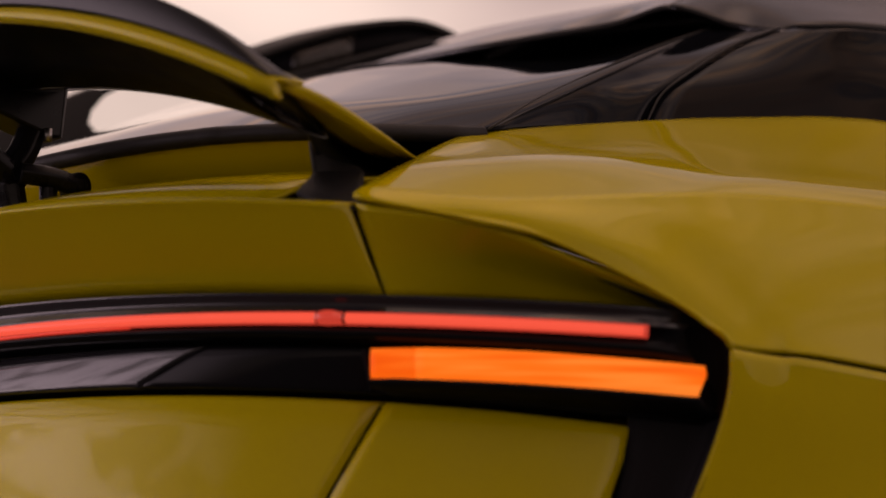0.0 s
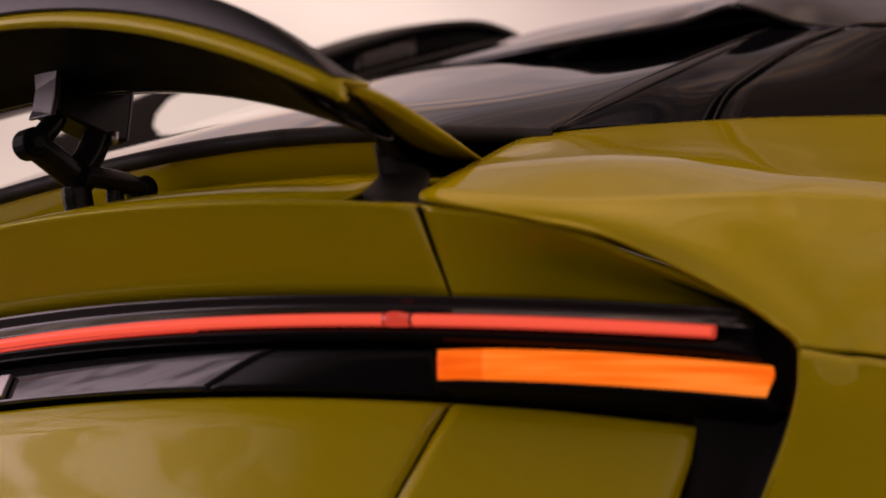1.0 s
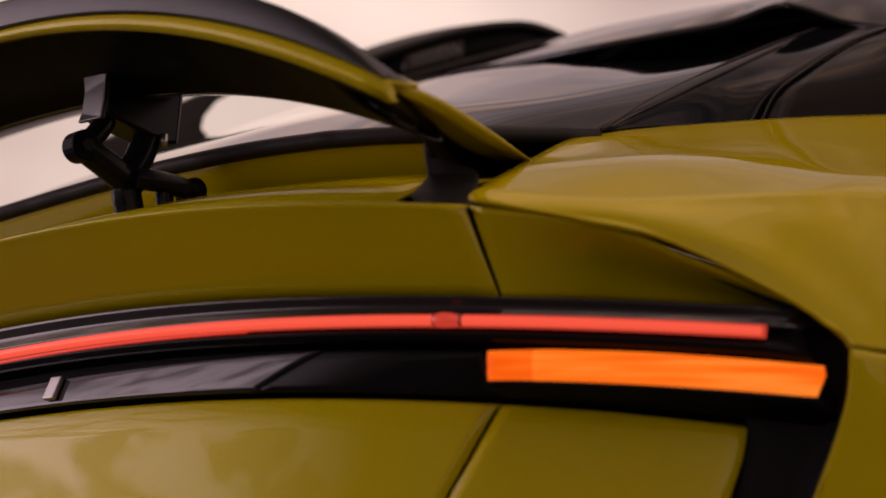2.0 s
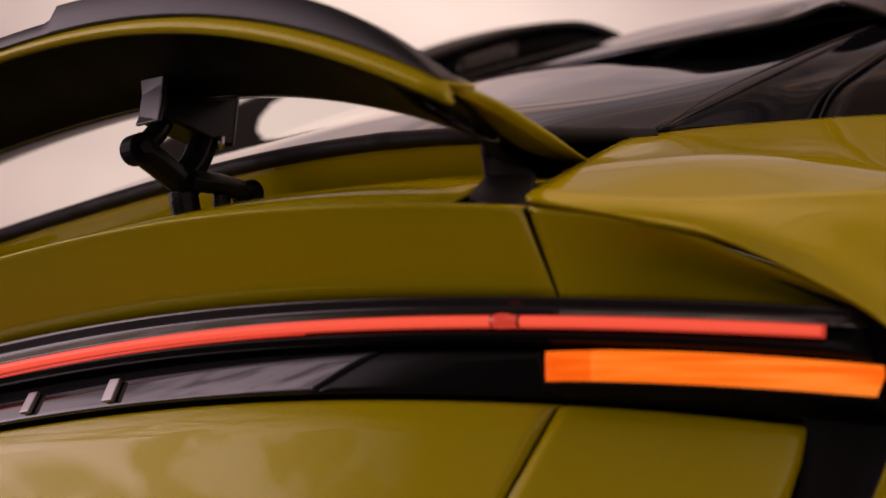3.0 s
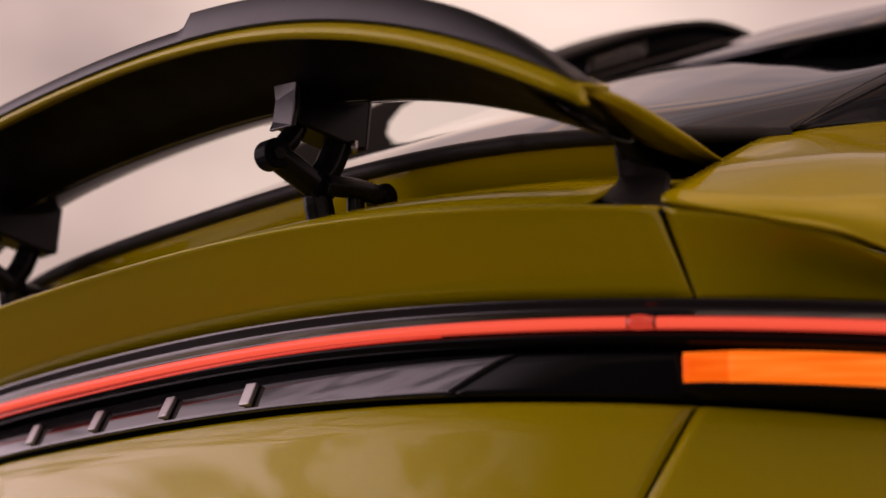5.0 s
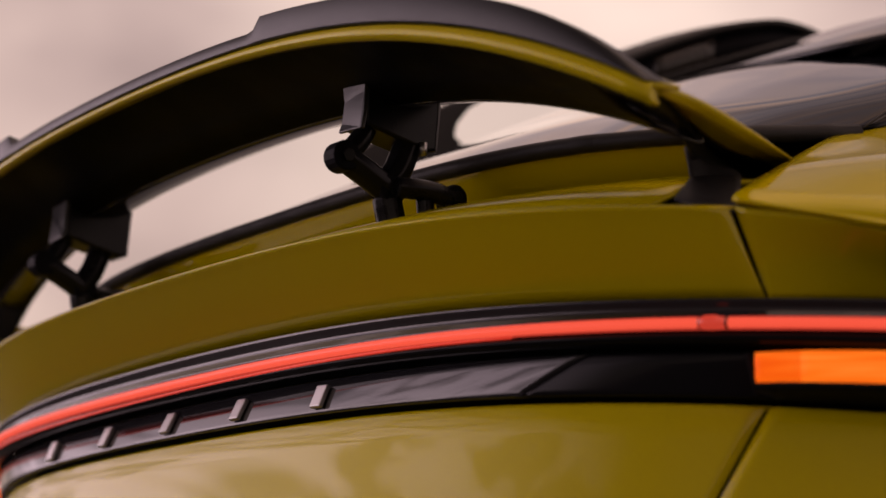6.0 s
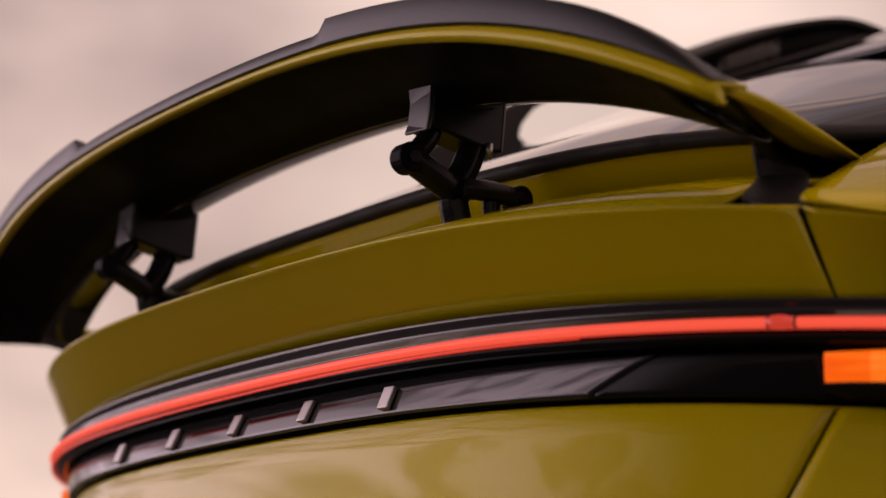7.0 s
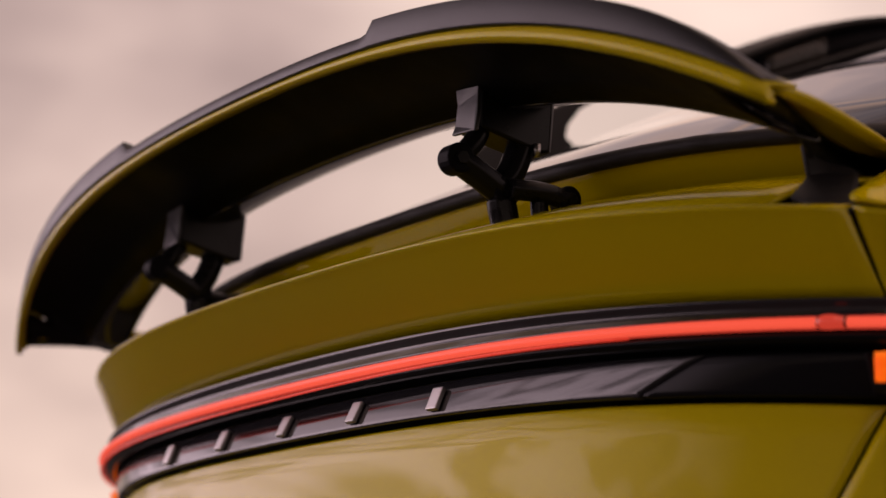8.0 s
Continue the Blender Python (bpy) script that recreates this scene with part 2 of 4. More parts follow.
def eased(grid, times):
    """The sheet with its inner points drawn towards their neighbours; its edges stay."""
    g = [row[:] for row in grid]
    for _ in range(times):
        h = [row[:] for row in g]
        for i in range(1, len(g) - 1):
            for j in range(1, len(g[0]) - 1):
                h[i][j] = 0.5 * g[i][j] + 0.125 * (g[i - 1][j] + g[i + 1][j] + g[i][j - 1] + g[i][j + 1])
        g = h
    return g


def sheet(grid, bm=None):
    bm = bm or bmesh.new()
    v = [[bm.verts.new(p) for p in row] for row in grid]
    for a, b in zip(v, v[1:]):
        for i in range(len(a) - 1):
            bm.faces.new((a[i], a[i + 1], b[i + 1], b[i]))
    return bm


def mirrored(grid):
    return [[Vector((-p.x, p.y, p.z)) for p in row] for row in grid]


def part(name, bm, material, parent, label="", thick=0.0, smooth=True, bevel=0.0):
    """Links a bmesh as one mesh under a thing or a part."""
    bmesh.ops.remove_doubles(bm, verts=bm.verts, dist=1e-5)
    bmesh.ops.recalc_face_normals(bm, faces=bm.faces)
    me = bpy.data.meshes.new(name)
    bm.to_mesh(me)
    bm.free()
    me.materials.append(material)
    if smooth:
        me.polygons.foreach_set("use_smooth", [True] * len(me.polygons))
    ob = new(name, me)
    ob.parent = parent
    if thick:
        s = ob.modifiers.new("thickness", "SOLIDIFY")
        s.thickness, s.offset = abs(thick), (-1 if thick > 0 else 1)
    if bevel:
        b = ob.modifiers.new("edges", "BEVEL")
        b.width, b.segments, b.limit_method = bevel, 3, "ANGLE"
    return tagged(ob, label)


def facing(bm, way):
    """Turns all faces so that on the whole they look along way."""
    total = sum((f.normal * f.calc_area() for f in bm.faces), Vector())
    bm.normal_update()
    total = sum((f.normal * f.calc_area() for f in bm.faces), Vector())
    if total.dot(Vector(way)) < 0:
        bmesh.ops.reverse_faces(bm, faces=bm.faces)
    return bm


def panel(name, grid, material, parent, way, label="", thick=0.004):
    """A body panel: a smooth sheet with thickness behind its outer face, which looks along way."""
    bm = sheet(grid)
    bmesh.ops.remove_doubles(bm, verts=bm.verts, dist=1e-5)
    bmesh.ops.recalc_face_normals(bm, faces=bm.faces)
    facing(bm, way)
    me = bpy.data.meshes.new(name)
    bm.to_mesh(me)
    bm.free()
    me.materials.append(material)
    me.polygons.foreach_set("use_smooth", [True] * len(me.polygons))
    ob = new(name, me)
    ob.parent = parent
    s = ob.modifiers.new("thickness", "SOLIDIFY")
    s.thickness, s.offset = thick, -1
    return tagged(ob, label)


def tube(pts, r, sides=12, bm=None, cap=True, flat=1.0):
    """A round bar along pts."""
    bm = bm or bmesh.new()
    pts = [Vector(p) for p in pts]
    rings = []
    for i, p in enumerate(pts):
        d = (pts[min(i + 1, len(pts) - 1)] - pts[max(i - 1, 0)]).normalized()
        a = d.cross(Vector((0, 0, 1)))
        a = a.normalized() if a.length > 1e-4 else Vector((1, 0, 0))
        b = a.cross(d)
        q = r[i] if isinstance(r, tuple) else r
        rings.append([bm.verts.new(p + q * (math.cos(t) * a * flat + math.sin(t) * b)) for t in (2 * math.pi * k / sides for k in range(sides))])
    for a, b in zip(rings, rings[1:]):
        for k in range(sides):
            bm.faces.new((a[k], a[(k + 1) % sides], b[(k + 1) % sides], b[k]))
    if cap:
        bm.faces.new(rings[0][::-1])
        bm.faces.new(rings[-1])
    return bm


def solid(outline, depth, bm=None):
    """A prism: an outline of points, pushed along the vector depth."""
    bm = bm or bmesh.new()
    a = [bm.verts.new(Vector(p)) for p in outline]
    b = [bm.verts.new(Vector(p) + Vector(depth)) for p in outline]
    n = len(a)
    bm.faces.new(a)
    bm.faces.new(b[::-1])
    for i in range(n):
        bm.faces.new((a[i], a[(i + 1) % n], b[(i + 1) % n], b[i]))
    return bm


def span(a, b, n):
    return [a + (b - a) * i / n for i in range(n + 1)]


# ---- ground ----
ground_bm = bmesh.new()
bmesh.ops.create_grid(ground_bm, x_segments=40, y_segments=40, size=2500)
tagged(part("ground", ground_bm, ASPHALT, None, "dark grey asphalt ground under the parked car"), category="ground", kind="structure")

# ---- the car ----
car = tagged(new("car"), "glossy yellow fastback car with a lit red tail light bar", "car")


# long curves across the tail, even in x
def even(y0, y2, y4, z0, z2, z4):
    return lambda x: Vector((x, y0 + y2 * x * x + y4 * x ** 4, z0 + z2 * x * x + z4 * x ** 4))


DECK = even(-0.032, 0.031, 0.411, 1.031, -0.032, -0.045)
TOP = even(0.030, -0.020, 0.400, 0.9596, -0.0646, 0.0179)
RIB = even(0.0, -0.017, 0.404, 0.930, -0.040, 0.002)
BOT = even(0.006, 0.047, 0.408, 0.873, -0.025, -0.034)
SEAL = even(0.10, 0.0, 0.40, 1.115, -0.028, -0.067)
FLOOR = even(0.138, 0.0, 0.40, 1.0615, 0.0885, -0.242)
WING_LOW = even(-0.08, 0.0, 0.20, 1.2085, -0.132, -0.192)
WING_TOP = even(-0.08, 0.0, 0.20, 1.216, -0.101, -0.219)
WING_FRONT = even(0.082, 0.0, 0.12, 1.180, -0.115, -0.27)
GAP, GAP_LOW = 0.736, 0.741


def across(curves, x0, x1, n):
    """A grid between curves, x by x."""
    return [[c(x) for x in span(x0, x1, n)] for c in curves]


def blend(a, b, s, out=0.0, drop=0.0):
    return lambda x: a(x).lerp(b(x), s) + Vector((0, -out, drop))


# upper tailgate face, slightly undercut and bowed
rows = [lambda x: DECK(x) + Vector((0, 0.012, 0.0035)), lambda x: DECK(x) + Vector((0, 0.004, 0.0015)), lambda x: DECK(x) + Vector((0, 0.0008, 0.0004)), lambda x: DECK(x) + Vector((0, -0.0004, -0.0012)),
        blend(DECK, TOP, 0.06, 0.0002), blend(DECK, TOP, 0.15, 0.0006), blend(DECK, TOP, 0.5, 0.0012), blend(DECK, TOP, 0.85, 0.0006), TOP]
ends = [GAP + (GAP_LOW - GAP) * s for s in (0, 0, 0, 0.02, 0.06, 0.15, 0.5, 0.85, 1)]
g = [[c(x) for x in span(-e, e, 60)] for c, e in zip(rows, ends)]
panel("tailgate_face", g, PAINT, car, (0, -1, -0.2), "undercut yellow tailgate face")
# floor and front wall of the recess under the spoiler
g = across([lambda x: DECK(x) + Vector((0, 0.012, 0.0035)), blend(DECK, FLOOR, 0.22, 0.0, 0.005), blend(DECK, FLOOR, 0.42, 0.0, 0.0075), blend(DECK, FLOOR, 0.7, 0.0, 0.005), FLOOR], -0.672, 0.672, 50)
panel("recess_floor", g, PAINT, car, (0, 0, 1), "yellow floor under the raised spoiler")
g = across([FLOOR, blend(FLOOR, SEAL, 0.03, -0.0015), blend(FLOOR, SEAL, 0.06, -0.001), blend(FLOOR, SEAL, 0.25, 0.0), blend(FLOOR, SEAL, 0.5, -0.0004), blend(FLOOR, SEAL, 0.70, -0.0008), blend(FLOOR, SEAL, 0.79, -0.0015), blend(FLOOR, SEAL, 0.85, -0.004)], -0.627, 0.627, 50)
panel("recess_wall", g, PAINT, car, (0, -1, 0), "yellow upstand below the rear window")

# small latch and drain slot on the recess floor
for s in (1, -1):
    c = DECK(0.535).lerp(FLOOR(0.535), 0.40) + Vector((0, 0, 0.003))
    c.x *= s
    part("floor_latch", solid([c + Vector((-0.018, -0.005, -0.001)), c + Vector((0.018, -0.003, -0.003)), c + Vector((0.016, 0.006, -0.002)), c + Vector((-0.016, 0.004, 0))], (0, 0, 0.002)), SATIN, car, "small black latch cover", smooth=False, bevel=0.0008)

# quarter panels: section lines from the belt over the shoulder to the seam, rear one first
SECTIONS = []
SECTIONS.append((((0.600, 0.365, 1.130), (0.627, 0.310, 1.108), (0.667, 0.236, 1.073), (0.698, 0.186, 1.050), (0.738, 0.118, 1.017)), ((0.738, 0.118, 1.017), (0.746, 0.107, 1.006), (0.809, 0.151, 0.988), (0.849, 0.183, 0.978), (0.905, 0.245, 0.942), (0.950, 0.304, 0.902), (0.957, 0.314, 0.887))))
SECTIONS.append((((0.592, 0.519, 1.168), (0.653, 0.434, 1.129), (0.725, 0.339, 1.087), (0.779, 0.266, 1.054), (0.824, 0.180, 1.003)), ((0.824, 0.180, 1.003), (0.836, 0.178, 0.996), (0.868, 0.206, 0.984), (0.898, 0.237, 0.966), (0.932, 0.284, 0.933), (0.958, 0.322, 0.900), (0.962, 0.330, 0.886))))
SECTIONS.append((((0.615, 0.711, 1.206), (0.687, 0.598, 1.154), (0.767, 0.481, 1.102), (0.855, 0.349, 1.045), (0.880, 0.268, 1.011)), ((0.880, 0.268, 1.011), (0.891, 0.268, 1.002), (0.913, 0.288, 0.978), (0.933, 0.312, 0.954), (0.952, 0.335, 0.925), (0.963, 0.350, 0.903), (0.967, 0.356, 0.886))))
SECTIONS.append((((0.679, 0.877, 1.221), (0.740, 0.771, 1.169), (0.826, 0.624, 1.105), (0.910, 0.477, 1.049), (0.928, 0.398, 1.024)), ((0.928, 0.398, 1.024), (0.938, 0.398, 1.010), (0.956, 0.412, 0.980), (0.968, 0.422, 0.948), (0.976, 0.430, 0.918), (0.980, 0.436, 0.886))))
SECTIONS.append((((0.765, 1.105, 1.205), (0.810, 1.048, 1.165), (0.863, 0.983, 1.122), (0.918, 0.913, 1.083), (0.960, 0.862, 1.052)), ((0.960, 0.862, 1.052), (0.972, 0.872, 1.025), (0.986, 0.890, 0.975), (0.996, 0.900, 0.925), (1.002, 0.900, 0.871))))
SECTIONS.append((((0.830, 1.600, 1.180), (0.862, 1.600, 1.150), (0.900, 1.600, 1.115), (0.930, 1.600, 1.085), (0.962, 1.600, 1.050)), ((0.962, 1.600, 1.050), (0.978, 1.600, 1.020), (0.992, 1.600, 0.970), (1.000, 1.600, 0.920), (1.005, 1.600, 0.851))))
FLANK = eased(loft([even_steps(c, 44) for a, c in SECTIONS], 12), 60)
# the flank runs straight up to its shoulder line, away from the tail
for j in range(12, len(FLANK[0])):
    w = min(1.0, (j - 12) / 10)
    for i in range(4):
        FLANK[i][j] = FLANK[i][j].lerp(FLANK[4][j] + (FLANK[4][j] - FLANK[8][j]) * ((4 - i) / 4), w)
SHOULDER = eased(loft([even_steps(a, 36) for a, c in SECTIONS], 12), 14)
step = [b - a for a, b in zip(SHOULDER[-1], FLANK[0])]
for k, i in ((0.5, 35), (0.3, 34), (0.15, 33), (0.05, 32)):
    SHOULDER[i] = [p + k * d for p, d in zip(SHOULDER[i], step)]
UPPER = SHOULDER[:-1] + FLANK
for s, gr in ((1, UPPER), (-1, mirrored(UPPER))):
    panel("quarter_panel", gr, PAINT, car, (s, -0.2, 0.8), "yellow rear wing with a broad rounded shoulder")
low_rows = []
low_rows.append([(0.957, 0.313, 0.885), (0.962, 0.329, 0.884), (0.967, 0.356, 0.883), (0.980, 0.436, 0.882), (1.002, 0.90, 0.8695), (1.005, 1.60, 0.8495)])
low_rows.append([(0.953, 0.314, 0.850), (0.960, 0.331, 0.850), (0.965, 0.357, 0.850), (0.976, 0.436, 0.850), (0.996, 0.90, 0.83), (1.000, 1.60, 0.80)])
low_rows.append([(0.944, 0.306, 0.810), (0.951, 0.325, 0.810), (0.958, 0.354, 0.811), (0.970, 0.436, 0.812), (0.988, 0.90, 0.77), (0.990, 1.60, 0.72)])
low_rows.append([(0.933, 0.292, 0.765), (0.942, 0.315, 0.766), (0.951, 0.349, 0.768), (0.964, 0.436, 0.770), (0.982, 0.90, 0.66), (0.985, 1.60, 0.60)])
low_rows.append([(0.895, 0.250, 0.620), (0.910, 0.280, 0.620), (0.925, 0.320, 0.620), (0.945, 0.420, 0.620), (0.975, 0.90, 0.45), (0.975, 1.60, 0.40)])
low_rows.append([(0.860, 0.220, 0.350), (0.875, 0.250, 0.350), (0.890, 0.290, 0.350), (0.915, 0.400, 0.350), (0.945, 0.90, 0.28), (0.945, 1.60, 0.25)])
LOWER = eased(net([[Vector(p) for p in r] for r in low_rows], 8, 5), 15)
for s, gr in ((1, LOWER), (-1, mirrored(LOWER))):
    panel("bumper_side", gr, PAINT, car, (s, -0.2, 0), "yellow bumper side below the wing")

# recessed corner facet between the crease and the light bar
crease = [(0.7395, 0.109, 1.001), (0.8025, 0.151, 0.988), (0.8415, 0.185, 0.9735), (0.870, 0.2165, 0.9555), (0.898, 0.2495, 0.9385), (0.9185, 0.277, 0.9245), (0.934, 0.298, 0.914)]
low = [tuple(TOP(x) + k * Vector((-0.021, 0.021, 0.0063))) for x, k in ((0.7437, 0), (0.785, 0.5), (0.820, 0.9), (0.852, 1.0), (0.880, 1.0), (0.905, 0.9), (0.930, 0.5))]
mid = [tuple(Vector(a).lerp(Vector(b), 0.5) + k * Vector((-0.006, 0.010, 0))) for a, b, k in zip(crease, low, (0, 0.4, 0.8, 1, 1, 1, 0.6))]
FACET = net([crease, mid, low], 6, 6)
for gr in (FACET, mirrored(FACET)):
    panel("corner_facet", gr, PAINT, car, (0, -1, 0), "shaded yellow facet beside the tailgate")
# backing tube added so that no sky shows through the crease gap
for s in (1, -1):
    run = crom([Vector((s * (x - 0.012), y + 0.012, z + 0.001)) for x, y, z in crease], 4)
    part("crease_backing", tube(run, 0.0050, 8), MATT, car, "black backing tube added behind the wing's lower edge")
# dark fill behind the panel gaps; the plate is added to stop sky leaking through
for s in (1, -1):
    g = [[blend(DECK, TOP, k)(x * s) + Vector((0, 0.020 + d, 0.004 - d)) for x in span(0.722, 0.765, 4)] for k, d in ((0, 0.02), (0, 0), (0.5, 0), (1, 0))]
    panel("seam_backing", g, MATT, car, (0, -1, 0), "black backing behind the tailgate gap", 0.003)
for s in (1, -1):
    path = [(s * 0.6, 0.375, 1.12), (s * 0.68, 0.230, 1.046), (s * 0.733, 0.132, 0.990), (s * 0.737, 0.156, 0.96), (s * 0.741, 0.172, 0.925)]
    part("gap_seal", tube(crom(path, 6), 0.0095), MATT, car)

# ---- light bar ----
def bar_row(s, out):
    """A line along the bar: s is 0 at its upper edge, 0.325 at the red tube and 1 at its lower edge."""
    base = blend(TOP, RIB, s / 0.325) if s <= 0.325 else blend(RIB, BOT, (s - 0.325) / 0.675)
    return lambda x: base(x) + Vector((0, -out * min(1.0, max(0.0, (0.927 - abs(x)) / 0.012)), 0))


bar = tagged(new("light_bar"), "full-width gloss black tail light bar")
bar.parent = car
END = 0.928
lip = across([bar_row(0.0, -0.004), bar_row(0.003, 0.010), bar_row(0.006, 0.0165), bar_row(0.012, 0.0186), bar_row(0.03, 0.0174), bar_row(0.06, 0.0136), bar_row(0.10, 0.0086), bar_row(0.125, 0.0058), bar_row(0.14, 0.0042), bar_row(0.18, 0.0030), bar_row(0.235, 0.0014), bar_row(0.258, 0.0006), bar_row(0.266, -0.012)], -END, END, 90)
panel("upper_lip", lip, GLOSS, bar, (0, -1, 0.5), "gloss black lip above the red light")
groove = across([bar_row(0.266, -0.012), bar_row(0.395, -0.009), bar_row(0.42, 0.002), bar_row(0.46, 0.006), bar_row(0.50, -0.002), bar_row(0.56, -0.014)], -END, END, 90)
panel("groove", groove, LOW_GLOSS, bar, (0, -1, 0))


def strip_row(s, out):
    """A line along the badge strip, which leans back more towards the car's middle."""
    line = bar_row(s, 0.0)
    out += 0.0007 * max(0.0, 1 - ((s - 0.765) / 0.195) ** 2)
    return lambda x: line(x) + Vector((0, -(out + (0.96 - max(s, 0.57)) * (-0.004 * max(0.0, 1 - (x / 0.56) ** 2) - 0.0125 * max(0.0, 1 - (x / 0.80) ** 4))) * min(1.0, max(0.0, (0.927 - abs(x)) / 0.012)), 0))


def slant_end(s):
    """Where the strip's sky reflection stops at the dull end piece: the joint leans outwards at the top."""
    return 0.600 - 0.061 * min(1.0, max(0.0, (s - 0.57) / 0.39))


STRIP = ((0.56, -0.014), (0.57, -0.0085), (0.60, -0.0066), (0.68, -0.0038), (0.76, -0.0010), (0.84, 0.0018), (0.92, 0.0046), (0.96, 0.0060), (0.975, 0.0056), (0.985, 0.002), (1.0, -0.008))
lower = [[strip_row(k, o)(x) for x in span(-slant_end(k), slant_end(k), 110)] for k, o in STRIP]
panel("lower_strip", lower, GLOSS, bar, (0, -1, 0.2), "gloss black strip that carries the raised badge")
# dull end pieces added so that the sky reflection stops at a slanted edge
for e in (1, -1):
    g = [[strip_row(k, o - 0.0004)(e * x) for x in span(slant_end(k) + 0.0003, END, 40)] for k, o in STRIP]
    panel("strip_end", g, LOW_GLOSS, bar, (0, -1, 0.2), "dull black end of the strip, where its sky reflection stops")
RED_END = 0.909
red = bar_row(0.325, -0.0015)
part("red_tube", tube([red(x) for x in span(-RED_END, RED_END, 90)], 0.0041, 12), RED, bar, "glowing red light tube")
# dim glowing tube added as the halo of the red light
part("red_tube_halo", tube([red(x) + Vector((0, 0.0032, 0)) for x in span(-RED_END - 0.001, RED_END + 0.001, 90)], 0.0054, 12), DIMRED, bar, "dimmer red halo added as the light tube's soft edge")
# the tube's reflection in the groove, drawn as a thin glowing line
under_line = [bar_row(0.480 - 0.075 * max(0.0, (x + 0.3) / 0.85), 0.0070)(x) for x in span(-RED_END, 0.55, 60)]
part("tube_reflection_line", tube(under_line, 0.0012, 8), LINE, bar, "thin glowing red line standing in for the light tube's reflection")
for s in (1, -1):
    for e in (0.7120, 0.7315):
        part("joint_ring", tube([red(s * (e - 0.0008)), red(s * (e + 0.0008))], 0.0051, 16), REDLENS, bar, "dark ring beside the tube joint")
    part("tube_joint", tube([red(s * x) + Vector((0, -0.001, 0)) for x in (0.7125, 0.7145, 0.717, 0.7205, 0.7240, 0.7265, 0.7280, 0.7310)], (0.0044, 0.0054, 0.0060, 0.0062, 0.0060, 0.0054, 0.0044, 0.0044), 14), DIMRED, bar, "dark red joint of the light tube")

# amber lamps at both ends
def amber_row(s, out):
    top = lambda x: Vector((x, 0.010 + 0.40 * x ** 4, 0.8855 - 0.32 * max(0, x - 0.80) ** 2 - 0.045 * max(0, x - 0.78)))
    low = lambda x: Vector((x, 0.010 + 0.40 * x ** 4, 0.8600 - 0.20 * max(0, x - 0.78) ** 2 - 0.050 * max(0, x - 0.76)))
    return lambda x: top(x).lerp(low(x), s) + Vector((0.6 * out, -out, 0))


def amber_lamp(sign):
    """Lamp body with a dimmer inner segment."""
    rows = ((0, 0.0), (0.02, 0.008), (0.30, 0.010), (0.52, 0.009), (0.75, 0.009), (0.985, 0.007), (1, 0.0))

    def piece(x0, x1, n, rws, lift=0.0):
        g = [[amber_row(s, o + lift)(x0 + (x1 - (0.0068 * s + (0.006 if o == 0 else 0.003 if s < 0.1 else 0) if x1 > 0.93 else 0) - x0) * i / n) for i in range(n + 1)] for s, o in rws]
        return g if sign > 0 else mirrored(g)

    lamp = panel("amber_lamp", piece(0.772, 0.9352, 22, rows), AMBER, car, (0, -1, 0), "lit orange indicator lamp", 0.006)
    panel("inner_segment", piece(0.742, 0.7716, 6, rows), AMBER_DIM, lamp, (0, -1, 0), "dimmer inner segment of the lamp", 0.006)
    return lamp


lamps = [amber_lamp(s) for s in (1, -1)]
# black end of the light bar, which wraps down the corner
def bar_end(sign):
    outer = [(0.932, 0.292, 0.916), (0.946, 0.308, 0.905), (0.953, 0.317, 0.886), (0.950, 0.316, 0.850), (0.941, 0.306, 0.810), (0.930, 0.290, 0.765), (0.89, 0.25, 0.62)]
    inner = [(0.870, 0.275, 0.905), (0.870, 0.275, 0.890), (0.872, 0.278, 0.868), (0.875, 0.282, 0.845), (0.875, 0.280, 0.812), (0.870, 0.272, 0.765), (0.84, 0.24, 0.62)]
    mid = [tuple(Vector(a).lerp(Vector(b), 0.22) + Vector((-0.014, 0.022, 0))) for a, b in zip(outer, inner)]
    gr = net([outer, mid, inner], 6, 4)
    return panel("corner_vent", gr if sign > 0 else mirrored(gr), MATT, car, (sign, -1, 0), "matt black air outlet down the rear corner", 0.006)


for s in (1, -1):
    bar_end(s)
# dark sill between amber lamp and bumper
def under_lamp(sign):
    edge = lambda x, y, z: Vector((x - 0.6 * y, 0.010 + y + 0.40 * x ** 4, 0.8598 + z - 0.20 * max(0, x - 0.78) ** 2 - 0.05 * max(0, x - 0.76)))
    # the sill's front lip is added to keep lamp light off the bumper
    gr = [[edge(x, y, z) for x in span(0.743, 0.930, 24)] for y, z in ((0.004, -0.0004), (-0.0150, -0.0004), (-0.0160, -0.0014), (-0.0150, -0.0030), (-0.004, -0.0060))]
    gr.append([BOT(x) + Vector((0, 0.002, 0.0015)) for x in span(0.743, 0.930, 24)])
    return panel("lamp_sill", gr if sign > 0 else mirrored(gr), MATT, car, (0, -1, 0), "black sill below the orange lamp")


for s in (1, -1):
    under_lamp(s)
# joint between strip and lamp housing
for s in (1, -1):
    part("strip_seam", tube([bar_row(k, 0.035 * k - 0.0276)(s * 0.731) for k in (0.575, 0.70, 0.85, 0.95)], 0.0022, 8), MATT, bar)
